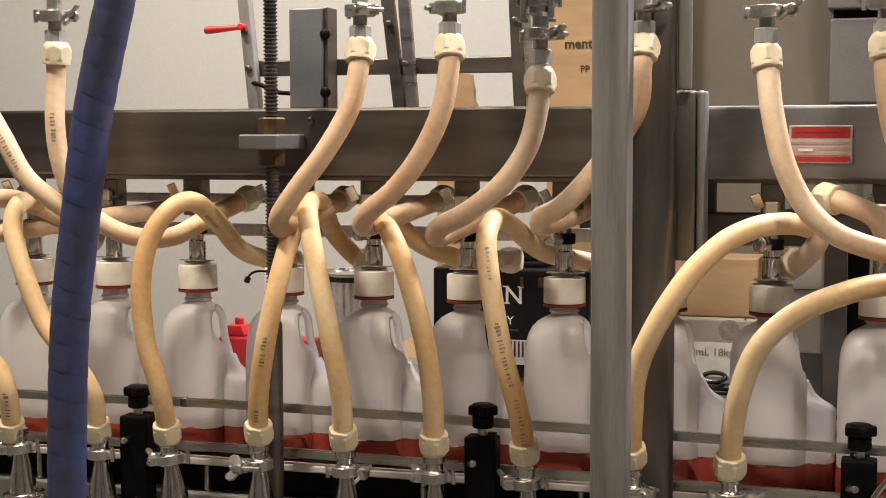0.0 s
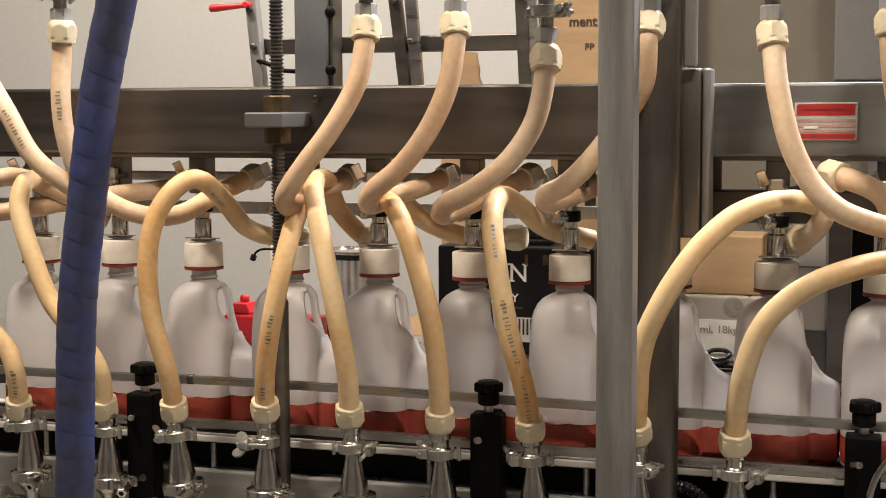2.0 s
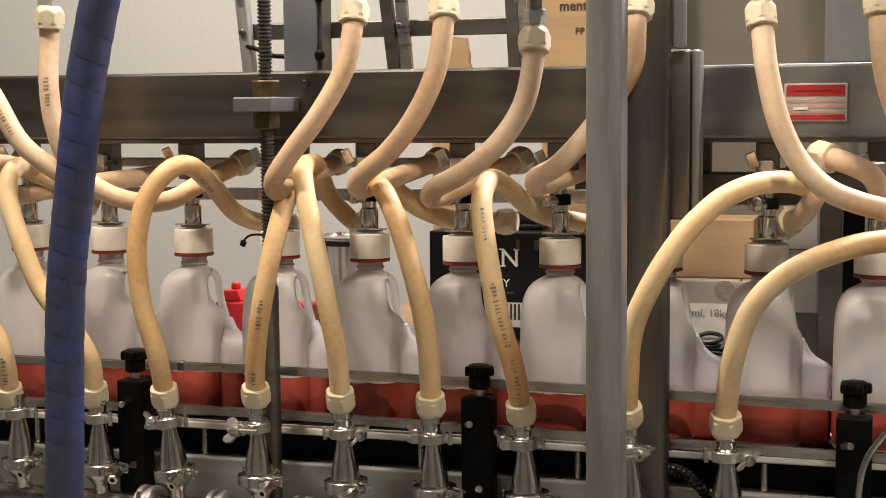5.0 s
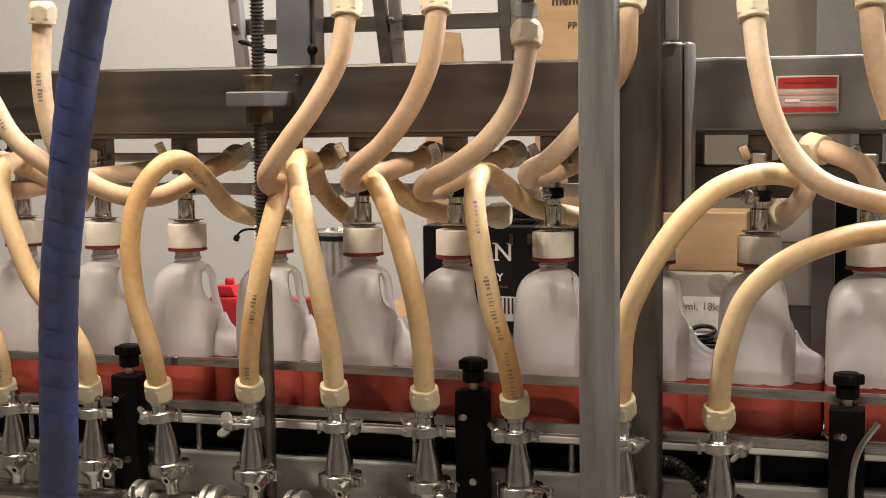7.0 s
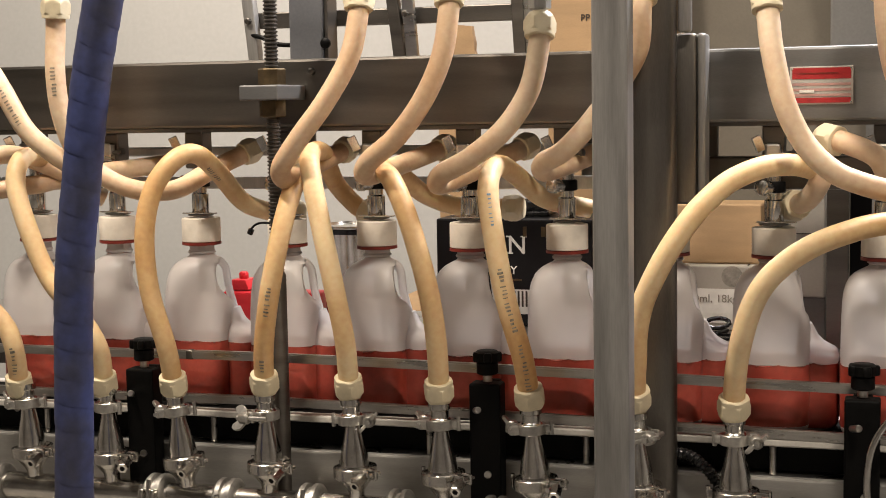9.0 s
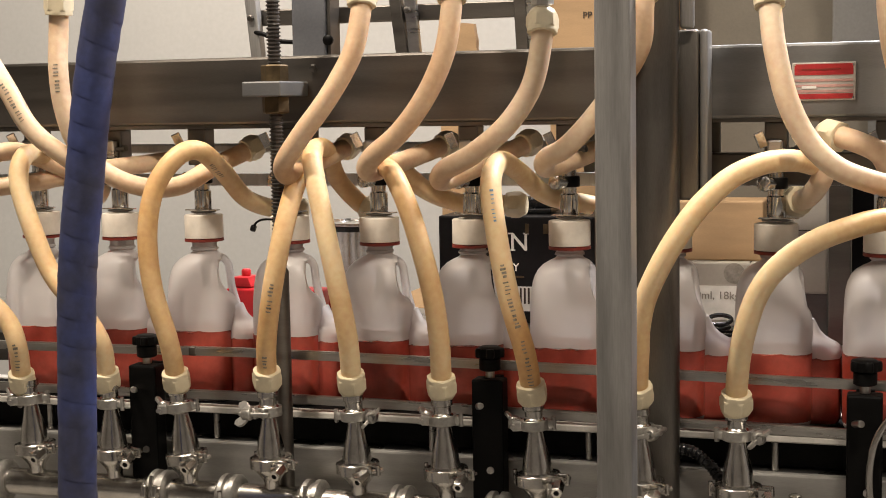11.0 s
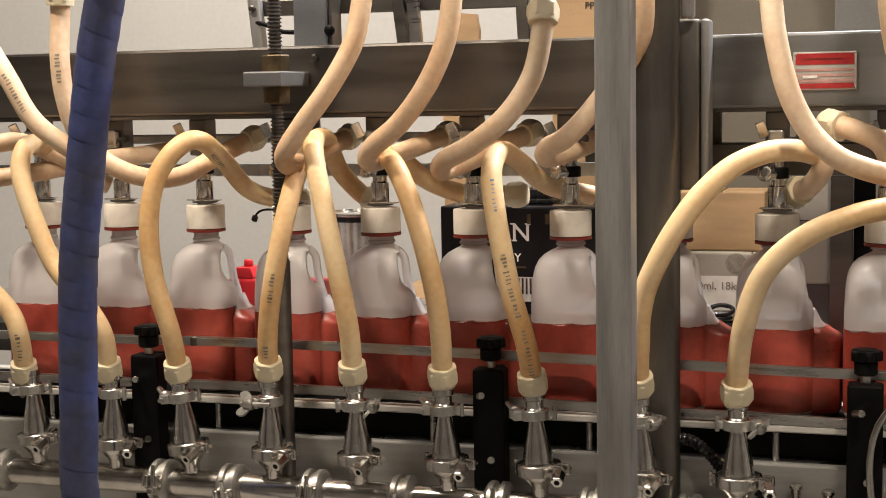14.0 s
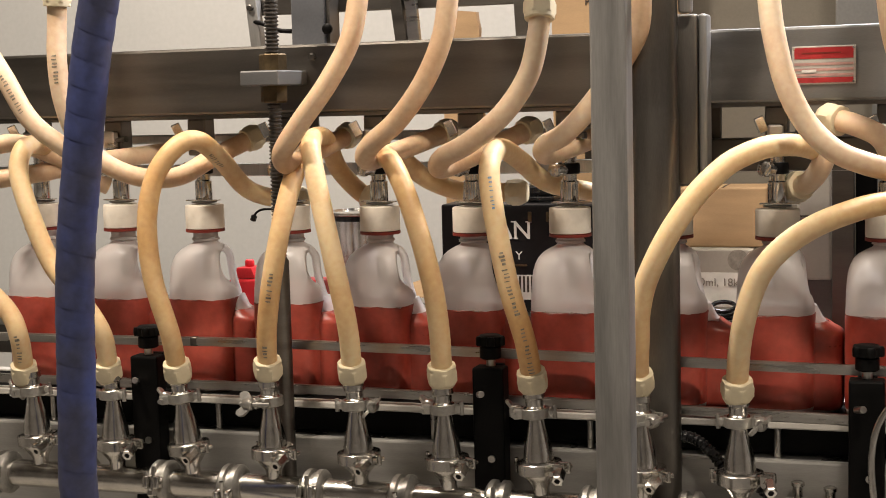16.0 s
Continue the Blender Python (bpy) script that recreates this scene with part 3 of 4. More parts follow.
def dropper(x, z, k):
    t = thing("dropper", "stainless drop fitting with a hinged pipe clamp", "pipe fitting", "upper droppers", (x, 1.80, 0))
    part("hex_end", lathe([(0.0118, z + 0.010), (0.0145, z + 0.0115), (0.0145, z + 0.0275), (0.0118, z + 0.0295)], 6, twist=0.4 + k), M_WEAR_STEEL, t, "bright hexagonal end")
    part("adaptor", lathe([(0.0095, z + 0.030), (0.0095, z + 0.032), (0.0095, z + 0.040), (0.0155, z + 0.043), (0.0155, z + 0.048)], 20), M_CAST, t, smooth=True)
    top = 1.74
    part("pipe", lathe([(0.0155, z + 0.049), (0.0155, z + 0.053), (0.0105, z + 0.056), (0.0105, top)], 20), M_CAST, t, smooth=True)
    clamp(t, z + 0.0485, 0.0205, (20, -35, 150, -10, -15, 5, 20)[k], M_CAST)
    if k == 3:
        part("valve_body", lathe([(0.0108, z + 0.07), (0.016, z + 0.075), (0.016, z + 0.105), (0.0108, z + 0.11)], 20), M_CAST, t, smooth=True)
        clamp(t, z + 0.090, 0.0205, 170, M_CAST)
        for sx in (-0.019, 0.017):
            part("tie_bolt", lathe([(0.006, z + 0.062), (0.0065, z + 0.066), (0.0042, z + 0.067), (0.0042, z + 0.118), (0.0065, z + 0.119), (0.006, z + 0.124)], 10, m=Matrix.Translation((sx, -0.014, 0))), M_CAST, t, smooth=True)


def upper_manifold():
    t = thing("upper_manifold", "stainless manifold pipe above the hoses", "pipe")
    part("pipe", lathe([(0.0185, -1.9), (0.0185, 0.7)], 24, m=Matrix.Translation((0, 1.80, 1.755)) @ pose(0, 0, 0, 0, 90, 0)), M_STEEL, t, smooth=True)
    for x, z, k in UPPER:
        dropper(x, z, k)


upper_manifold()


def hose_nut(parent, at, direction, small=False):
    """A moulded hose nut: a dome turned onto a hexagon, so that its flats end in arches; the hose enters at +z."""
    k = 0.88 if small else 0.96
    prof = [(0.0120, -0.0175), (0.0152, -0.0173), (0.0163, -0.0163), (0.0178, -0.0136), (0.0192, -0.0112), (0.0200, -0.0098), (0.0210, -0.0081), (0.0220, -0.0064), (0.0224, -0.0050), (0.0224, 0.0062), (0.0216, 0.0078), (0.0206, 0.0090), (0.0201, 0.0096), (0.0201, 0.0146), (0.0190, 0.0156), (0.0142, 0.0158)]
    bm = bmesh.new()
    sides, rings = 48, []
    for r, z in prof:
        ring = []
        for i in range(sides):
            a = 2 * math.pi * i / sides
            flat = 0.0192 / math.cos((a + 0.26) % (math.pi / 3) - math.pi / 6)
            q = min(r, flat) * k
            ring.append(bm.verts.new((q * math.cos(a), q * math.sin(a), z * k)))
        rings.append(ring)
    for a, b in zip(rings, rings[1:]):
        for i in range(sides):
            bm.faces.new((a[i], a[(i + 1) % sides], b[(i + 1) % sides], b[i]))
    bm.faces.new(rings[0][::-1])
    bm.faces.new(rings[-1])
    ob = part("nut", moved(bm, aligned(at, direction)), M_NUT, parent, "cream plastic hex nut", smooth=True)
    ob.data.set_sharp_from_angle(angle=radians(22))
    return ob


def hose(pts, material, label, start=True, end=False, marks=(), group="filling hoses"):
    t = thing("filling_hose", label, "hose", group)
    path = smooth_path(pts, 0.003)
    part("tube", tube(path, 0.0138), material, t, smooth=True)
    if start:
        hose_nut(t, path[0] + (path[1] - path[0]).normalized() * 0.004, path[6] - path[0])
    if end:
        hose_nut(t, path[-1], path[-7] - path[-1], True)
    fine = smooth_path(pts, 0.0006) if marks else None
    for s0, s1, width, shift, ink in marks:
        part("print_bar", strip_on(fine, 0.0138, s0, s1, (0.3, -1, 0.1), width, shift), ink, t)
    return t


LOW = "cream braided hose rising from the lower manifold"
UP = "stained cream hose hanging from the upper manifold"


def DASH(start, words, width=0.4, shift=0.0, ink=None):
    """Worn print along a hose: short strokes in groups."""
    rng = random.Random(int(start * 1000) + words)
    out = []
    for w in range(words):
        s = start + 0.022 * w
        for _ in range(4):
            n = rng.uniform(0.0018, 0.0036)
            out.append((s, s + n, 1.35 * width * rng.uniform(0.6, 1.0), shift + rng.uniform(-0.06, 0.06), ink or M_GREYINK))
            s += 0.0048
    return out


hose([(-1.222, 1.8, 1.022), (-1.214, 1.78, 1.08), (-1.231, 1.78, 1.12), (-1.282, 1.78, 1.167)], M_HOSE, LOW, marks=DASH(0.03, 2))
hose([(-1.082, 1.8, 1.03), (-1.076, 1.78, 1.087), (-1.1, 1.77, 1.136), (-1.144, 1.77, 1.186), (-1.174, 1.77, 1.253), (-1.199, 1.78, 1.316), (-1.204, 1.8, 1.351), (-1.214, 1.849, 1.357), (-1.234, 1.925, 1.345)], M_HOSE, LOW)
hose([(-0.97, 1.8, 1.033), (-0.969, 1.78, 1.093), (-0.986, 1.77, 1.172), (-0.991, 1.77, 1.25), (-0.981, 1.78, 1.312), (-0.957, 1.8, 1.352), (-0.938, 1.83, 1.359), (-0.932, 1.887, 1.329), (-0.924, 1.944, 1.286), (-0.9, 1.982, 1.268), (-0.862, 2.001, 1.264)], M_HOSE, LOW, marks=DASH(0.40, 2, 0.4, 0.3), end=True)
hose([(-0.831, 1.8, 1.041), (-0.821, 1.78, 1.1), (-0.806, 1.77, 1.172), (-0.793, 1.78, 1.247), (-0.787, 1.81, 1.306), (-0.796, 1.868, 1.334), (-0.803, 1.925, 1.351)], M_HOSE, LOW, marks=DASH(0.03, 1) + DASH(0.11, 2))
hose([(-0.706, 1.8, 1.041), (-0.702, 1.78, 1.106), (-0.712, 1.77, 1.183), (-0.727, 1.77, 1.258), (-0.749, 1.79, 1.331), (-0.765, 1.83, 1.358), (-0.785, 1.925, 1.355), (-0.791, 1.982, 1.311), (-0.767, 2.001, 1.276), (-0.745, 2.001, 1.264)], M_HOSE, LOW, end=True)
hose([(-0.578, 1.8, 1.041), (-0.574, 1.78, 1.113), (-0.582, 1.77, 1.188), (-0.61, 1.78, 1.275), (-0.639, 1.8, 1.325), (-0.67, 1.849, 1.335), (-0.674, 1.925, 1.328), (-0.655, 1.982, 1.295), (-0.614, 2.001, 1.276), (-0.572, 2.001, 1.273), (-0.525, 2.001, 1.273)], M_HOSE, LOW, end=True)
hose([(-0.454, 1.8, 1.038), (-0.458, 1.78, 1.097), (-0.476, 1.77, 1.171), (-0.493, 1.77, 1.264), (-0.503, 1.79, 1.321), (-0.505, 1.849, 1.341), (-0.5, 1.925, 1.323), (-0.475, 1.982, 1.288), (-0.418, 2.02, 1.271)], M_HOSE, LOW, marks=DASH(0.022, 3) + DASH(0.10, 4) + DASH(0.236, 2, 0.3, 0.0, M_BLUEINK))
hose([(-0.316, 1.8, 1.042), (-0.313, 1.785, 1.075), (-0.310, 1.775, 1.105), (-0.307, 1.765, 1.137), (-0.298, 1.755, 1.174), (-0.282, 1.745, 1.209), (-0.263, 1.74, 1.243), (-0.241, 1.742, 1.276), (-0.222, 1.75, 1.299), (-0.194, 1.765, 1.324), (-0.161, 1.785, 1.339), (-0.135, 1.81, 1.342), (-0.115, 1.86, 1.338), (-0.090, 1.92, 1.326)], M_HOSE, LOW)
hose([(-0.192, 1.8, 1.036), (-0.190, 1.79, 1.066), (-0.185, 1.775, 1.104), (-0.177, 1.76, 1.139), (-0.165, 1.75, 1.176), (-0.148, 1.742, 1.206), (-0.123, 1.74, 1.231), (-0.092, 1.74, 1.251), (-0.060, 1.745, 1.264), (-0.026, 1.76, 1.273), (0.03, 1.79, 1.278)], M_HOSE, LOW)
hose([(-1.257, 1.8, 1.501), (-1.219, 1.79, 1.452), (-1.184, 1.79, 1.396), (-1.145, 1.8, 1.36), (-1.114, 1.83, 1.335), (-1.102, 1.906, 1.334), (-1.058, 1.963, 1.34)], M_HOSE_UP, UP, start=False, marks=DASH(0.06, 3))
hose([(-1.134, 1.8, 1.571), (-1.136, 1.8, 1.532), (-1.133, 1.79, 1.476), (-1.127, 1.79, 1.421), (-1.113, 1.8, 1.369), (-1.074, 1.81, 1.329), (-1.028, 1.83, 1.308), (-0.99, 1.868, 1.308), (-0.964, 1.925, 1.332), (-0.927, 1.982, 1.358)], M_HOSE_UP, UP, end=True, marks=DASH(0.09, 2))
hose([(-0.678, 1.8, 1.566), (-0.678, 1.79, 1.533), (-0.687, 1.78, 1.485), (-0.718, 1.77, 1.429), (-0.757, 1.77, 1.381), (-0.788, 1.78, 1.342), (-0.793, 1.81, 1.325), (-0.791, 1.887, 1.337), (-0.773, 1.982, 1.359)], M_HOSE_UP, UP, end=True)
hose([(-0.555, 1.8, 1.567), (-0.553, 1.79, 1.538), (-0.56, 1.78, 1.484), (-0.583, 1.77, 1.429), (-0.62, 1.77, 1.382), (-0.663, 1.78, 1.349), (-0.678, 1.81, 1.33), (-0.669, 1.887, 1.336), (-0.621, 1.982, 1.361)], M_HOSE_UP, UP, end=True)
hose([(-0.435, 1.8, 1.523), (-0.435, 1.79, 1.490), (-0.446, 1.78, 1.437), (-0.476, 1.77, 1.39), (-0.521, 1.77, 1.354), (-0.562, 1.78, 1.333), (-0.575, 1.81, 1.318), (-0.555, 1.887, 1.33), (-0.5, 1.982, 1.362)], M_HOSE_UP, UP, end=True)
hose([(-0.304, 1.8, 1.562), (-0.305, 1.79, 1.534), (-0.311, 1.8, 1.486), (-0.342, 1.82, 1.44), (-0.378, 1.82, 1.393), (-0.411, 1.82, 1.36), (-0.439, 1.83, 1.345), (-0.447, 1.868, 1.332), (-0.423, 1.925, 1.34), (-0.379, 1.982, 1.361)], M_HOSE_UP, UP, end=True)
hose([(-0.155, 1.8, 1.546), (-0.151, 1.79, 1.518), (-0.145, 1.78, 1.477), (-0.13, 1.77, 1.417), (-0.107, 1.77, 1.37), (-0.075, 1.77, 1.337), (-0.039, 1.78, 1.32), (0.009, 1.8, 1.306)], M_HOSE_UP, UP)
hose([(-0.017, 1.8, 1.557), (-0.015, 1.79, 1.516), (-0.007, 1.79, 1.463), (0.01, 1.79, 1.41)], M_HOSE_UP, UP)
hose([(-0.086, 1.887, 1.371), (-0.059, 1.868, 1.365), (-0.026, 1.868, 1.349), (-0.011, 1.887, 1.323), (0.01, 1.925, 1.293)], M_HOSE_UP, LOW)
hose([(-0.133, 1.963, 1.28), (-0.112, 1.925, 1.291), (-0.095, 1.887, 1.315), (-0.09, 1.887, 1.34)], M_HOSE_UP, LOW)
hose([(-1.288, 1.849, 1.306), (-1.235, 1.887, 1.313), (-1.21, 1.925, 1.316), (-1.165, 1.963, 1.288)], M_HOSE_UP, LOW, start=False)
hose([(-1.286, 1.849, 1.357), (-1.26, 1.868, 1.359), (-1.224, 1.887, 1.345), (-1.191, 1.925, 1.32)], M_HOSE_UP, LOW, start=False)


# ---- nozzles over the bottles ----
def nozzle(x, drop):
    t = thing("filling_nozzle", "white plastic filling nozzle with a red gasket ring", "nozzle", "filling nozzles", (x, LINE_Y, drop))
    part("bell", lathe([(0.0275, 1.2255), (0.0288, 1.2262), (0.0288, 1.2585), (0.0280, 1.2605), (0.0255, 1.2610), (0.012, 1.2612)], 28), M_BELL, t, smooth=True)
    part("gasket", lathe([(0.0270, 1.2205), (0.0292, 1.221), (0.0292, 1.2248), (0.0270, 1.2252)], 28), M_RED_RING, t, "red rubber gasket", smooth=True)
    part("stem", lathe([(0.0115, 1.2618), (0.0115, 1.266), (0.0128, 1.268), (0.0128, 1.296), (0.0105, 1.298), (0.0105, 1.334)], 18), M_CHROME, t, smooth=True)
    part("collar", lathe([(0.0100, 1.3062), (0.0145, 1.307), (0.0150, 1.309), (0.0150, 1.3195), (0.0140, 1.3215), (0.0100, 1.322)], 18), M_BLACK, t, "black plastic collar", smooth=True)
    part("stop_disc", lathe([(0.006, 1.2615), (0.019, 1.2640), (0.019, 1.2660), (0.0108, 1.2665)], 20), M_DARK, t, smooth=True)
    part("tab", boxed(-0.022, 0.030, -0.017, -0.005, 1.2672, 1.2692, bevel=0.0008), M_CHROME, t)
    part("inner_tube", lathe([(0.0065, 1.15), (0.0065, 1.2203)], 12), M_DARK, t, smooth=True)
    part("bracket", boxed(-0.0145, 0.0145, -0.016, 0.016, 1.3345, 1.3878 - drop, bevel=0.002), M_DARK, t)
    part("side_block", boxed(-0.010, 0.010, -0.030, -0.0165, 1.345, 1.372, bevel=0.003), M_STEEL, t)
    b = lathe([(0.0085, 0.010), (0.0085, 0.024), (0.0105, 0.025), (0.0105, 0.032), (0.008, 0.034)], 14, m=Matrix.Translation((0, 0, 1.312)) @ aligned((0, 0, 0), (-0.5, -1, 0.1)))
    part("barb", b, M_CHROME, t, smooth=True)
    c = boxed(-0.0065, 0.0065, -0.0018, 0.0018, 0.0, 0.022, bevel=0.0014)
    part("wing_clip", moved(c, Matrix.Translation((-0.013, -0.038, 1.362)) @ pose(0, 0, 0, 8, -24, 20)), M_CHROME, t)
    part("screw", lathe([(0.003, 0), (0.003, 0.016), (0.005, 0.0165), (0.005, 0.021)], 10, m=aligned((0.0105, -0.024, 1.358), (1, -0.3, 0.1))), M_ROD, t, smooth=True)
    return t


for k, bx in enumerate(BOTTLE_X):
    nozzle(bx, -0.0012 * (k - 2))


# ---- bottles and what fills them ----
def outline(left, right, depth, n=28, power=3.2):
    """A rounded-square cross-section, wider on one side."""
    out = []
    for k in range(n):
        a = 2 * math.pi * k / n
        c, s = math.cos(a), math.sin(a)
        r = (abs(c) ** power + abs(s) ** power) ** (-1 / power)
        out.append(((right if c > 0 else left) * c * r, depth * s * r))
    return out


def loft(sections, n=28):
    bm = bmesh.new()
    rings = [[bm.verts.new((x, y, z)) for x, y in outline(l, r, d, n, p)] for z, l, r, d, p in sections]
    for a, b in zip(rings, rings[1:]):
        for k in range(n):
            bm.faces.new((a[k], a[(k + 1) % n], b[(k + 1) % n], b[k]))
    bm.faces.new(rings[0][::-1])
    return bm, rings


STEP = 0.034
LIFT = 0.028
CORNER = math.radians(38)


def jug_ring(half, depth, power, cut, n=48):
    """A rounded square whose rear corner, where the handle stands, is cut back to the given distance."""
    out = []
    for k in range(n):
        a = 2 * math.pi * k / n
        c, s = math.cos(a), math.sin(a)
        r = ((abs(c) / half) ** power + (abs(s) / depth) ** power) ** (-1 / power)
        toward = math.cos(a - CORNER)
        if cut and toward > 0.01:
            r = (r ** -7 + (cut / toward ** 0.6) ** -7) ** (-1 / 7)
        slim = min(1.0, max(0.0, (half - 0.022) / 0.028))
        out.append((r * c * (1 - 0.075 * slim * (c > 0)), r * s * (1 - 0.15 * slim)))
    return out


def jug_body(sections, n=48):
    bm = bmesh.new()
    rings = [[bm.verts.new((x, y, z)) for x, y in jug_ring(h, d, p, cut, n)] for z, h, d, p, cut in sections]
    for a, b in zip(rings, rings[1:]):
        for k in range(n):
            bm.faces.new((a[k], a[(k + 1) % n], b[(k + 1) % n], b[k]))
    bm.faces.new(rings[0][::-1])
    return bm


def bottle(x):
    t = thing("bottle", "milky plastic jug filling with red liquid on the conveyor", "bottle", "bottles on the conveyor", (x, LINE_Y, BELT_Z))
    bm = jug_body([(0.0, 0.046, 0.047, 3.2, 0), (0.003, 0.0505, 0.052, 3.4, 0), (0.010, 0.053, 0.055, 3.6, 0), (0.06, 0.053, 0.0555, 3.6, 0), (0.110, 0.0529, 0.0554, 3.6, 0),
                   (0.124, 0.0528, 0.0553, 3.6, 0.085), (0.136, 0.0527, 0.0551, 3.6, 0.068), (0.144, 0.0524, 0.0549, 3.6, 0.057), (0.150, 0.0523, 0.0547, 3.5, 0.049), (0.155, 0.0521, 0.0544, 3.5, 0.043), (0.159, 0.0520, 0.0540, 3.4, 0.036),
                   (0.164, 0.0518, 0.0535, 3.4, 0.0295), (0.171, 0.0515, 0.0528, 3.3, 0.0250), (0.178, 0.0509, 0.0520, 3.2, 0.0225), (0.186, 0.0499, 0.0508, 3.0, 0.0208), (0.194, 0.0478, 0.0485, 2.8, 0.0205),
                   (0.203, 0.0436, 0.0440, 2.5, 0.0212), (0.210, 0.0370, 0.0365, 2.2, 0.0260), (0.2155, 0.0275, 0.0265, 2.0, 0), (0.219, 0.0200, 0.0198, 2.0, 0), (0.222, 0.0175, 0.0175, 2.0, 0),
                   (0.2235, 0.0205, 0.0205, 2.0, 0), (0.226, 0.0205, 0.0205, 2.0, 0), (0.2275, 0.0185, 0.0185, 2.0, 0), (0.2362, 0.0185, 0.0185, 2.0, 0)])
    part("body", bm, M_BOTTLE, t, smooth=True)
    path = smooth_path([(0.015, 0, 0.2135), (0.0270, 0, 0.2090), (0.0345, 0, 0.199), (0.0368, 0, 0.184), (0.0388, 0, 0.168), (0.0420, 0, 0.154), (0.0455, 0, 0.141), (0.0475, 0, 0.128)], 0.004)
    heel, rings = loft([(0.0, 0.015, 0.033, 0.026, 3.0), (0.004, 0.015, 0.037, 0.030, 3.2), (0.012, 0.015, 0.0395, 0.033, 3.4), (0.060, 0.015, 0.0400, 0.033, 3.4), (0.098, 0.015, 0.0400, 0.033, 3.4), (0.1045, 0.015, 0.0390, 0.032, 3.2),
                        (0.1085, 0.015, 0.0350, 0.031, 3.0), (0.1120, 0.015, 0.0280, 0.030, 2.8), (0.1165, 0.015, 0.0205, 0.027, 2.6), (0.124, 0.015, 0.0130, 0.023, 2.4), (0.140, 0.012, 0.0045, 0.018, 2.2)])
    heel.faces.new(rings[-1])
    part("heel", moved(heel, Matrix.Translation((0.0445, 0.012, 0))), M_BOTTLE, t, smooth=True)
    hb = tube(path, 0.0058, 16)
    bmesh.ops.transform(hb, matrix=Matrix.Rotation(CORNER, 4, "Z") @ Matrix.Diagonal((1, 1.3, 1, 1)), verts=hb.verts)
    part("handle", hb, M_BOTTLE, t, smooth=True)
    return t


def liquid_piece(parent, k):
    """A layer of the liquid, set slightly outside the jug's shell so that it shows red; the layers telescope as the
    level rises.
    """
    # Negative inset: every layer stands a little proud of the shell.
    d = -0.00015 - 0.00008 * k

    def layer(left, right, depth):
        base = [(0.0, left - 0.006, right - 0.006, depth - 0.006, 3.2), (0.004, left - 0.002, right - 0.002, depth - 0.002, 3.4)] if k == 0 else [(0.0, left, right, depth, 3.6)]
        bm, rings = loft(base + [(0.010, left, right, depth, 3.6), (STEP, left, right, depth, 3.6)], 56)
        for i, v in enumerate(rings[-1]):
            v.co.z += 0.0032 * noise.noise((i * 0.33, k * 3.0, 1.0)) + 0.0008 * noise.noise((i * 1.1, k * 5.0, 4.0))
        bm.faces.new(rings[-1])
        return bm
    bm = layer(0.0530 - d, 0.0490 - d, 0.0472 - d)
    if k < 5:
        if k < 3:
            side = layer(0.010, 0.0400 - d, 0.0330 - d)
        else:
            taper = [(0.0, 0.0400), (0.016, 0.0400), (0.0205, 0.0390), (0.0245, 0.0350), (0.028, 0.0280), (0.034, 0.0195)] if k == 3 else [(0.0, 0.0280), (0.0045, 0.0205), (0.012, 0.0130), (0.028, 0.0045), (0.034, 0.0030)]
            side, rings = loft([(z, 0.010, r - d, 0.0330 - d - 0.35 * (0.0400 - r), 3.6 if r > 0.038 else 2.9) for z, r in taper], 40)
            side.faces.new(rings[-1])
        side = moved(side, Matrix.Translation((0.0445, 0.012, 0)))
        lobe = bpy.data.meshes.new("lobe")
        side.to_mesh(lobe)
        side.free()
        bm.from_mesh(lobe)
    return part("liquid", bm, M_LIQUID, parent, "red liquid layer set just outside the jug shell", smooth=True)


bottles = []
for bx in BOTTLE_X:
    if not bottles:
        b = bottle(bx)
    else:
        b = copy_thing(bottles[0], pose(bx, LINE_Y, BELT_Z))
    bottles.append(b)
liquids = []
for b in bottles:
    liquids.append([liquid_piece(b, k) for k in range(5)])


# ---- rail clamps with knobs ----
def rail_clamp(x):
    t = thing("rail_clamp", "black guide rail clamp block with a star knob", "clamp", "rail clamps", (x, 1.836, 0))
    part("block", boxed(-0.0215, 0.0215, -0.018, 0.012, 0.80, 1.052, bevel=0.003), M_BLACK, t)
    part("stud", lathe([(0.0065, 1.0525), (0.0065, 1.062)], 12), M_STEEL, t, smooth=True)
    part("knob", lathe([(0.012, 1.0622), (0.0145, 1.064), (0.0145, 1.078), (0.012, 1.0795)], 20), M_BLACK, t, smooth=True)
    k = part("knob_head", lathe([(0.012, 1.0797), (0.0165, 1.0805), (0.0165, 1.092), (0.013, 1.0945)], 20), M_BLACK, t, smooth=True)
    for a in range(5):
        lobe = lathe([(0.005, 1.0805), (0.006, 1.082), (0.006, 1.0905), (0.0045, 1.093)], 10)
        part("lobe", moved(lobe, pose(0.0145 * math.cos(a * 1.2566), 0.0145 * math.sin(a * 1.2566), 0)), M_BLACK, k, smooth=True)
    part("pin", lathe([(0.0045, 0), (0.0045, 0.022), (0.0035, 0.023)], 12, m=aligned((-0.012, -0.018, 1.016), (0.45, -1, 0.25))), M_STEEL, t, smooth=True)
    part("screw", lathe([(0.005, 0), (0.005, 0.003)], 12, m=aligned((0.004, -0.018, 0.93), (0, -1, 0))), M_STEEL, t, smooth=True)
    part("rail_grip", boxed(-0.012, 0.012, 0.0185, 0.0300, 1.035, 1.0515, bevel=0.002), M_BLACK, t)


for cx in (-1.036, -0.521, -0.038):
    rail_clamp(cx)


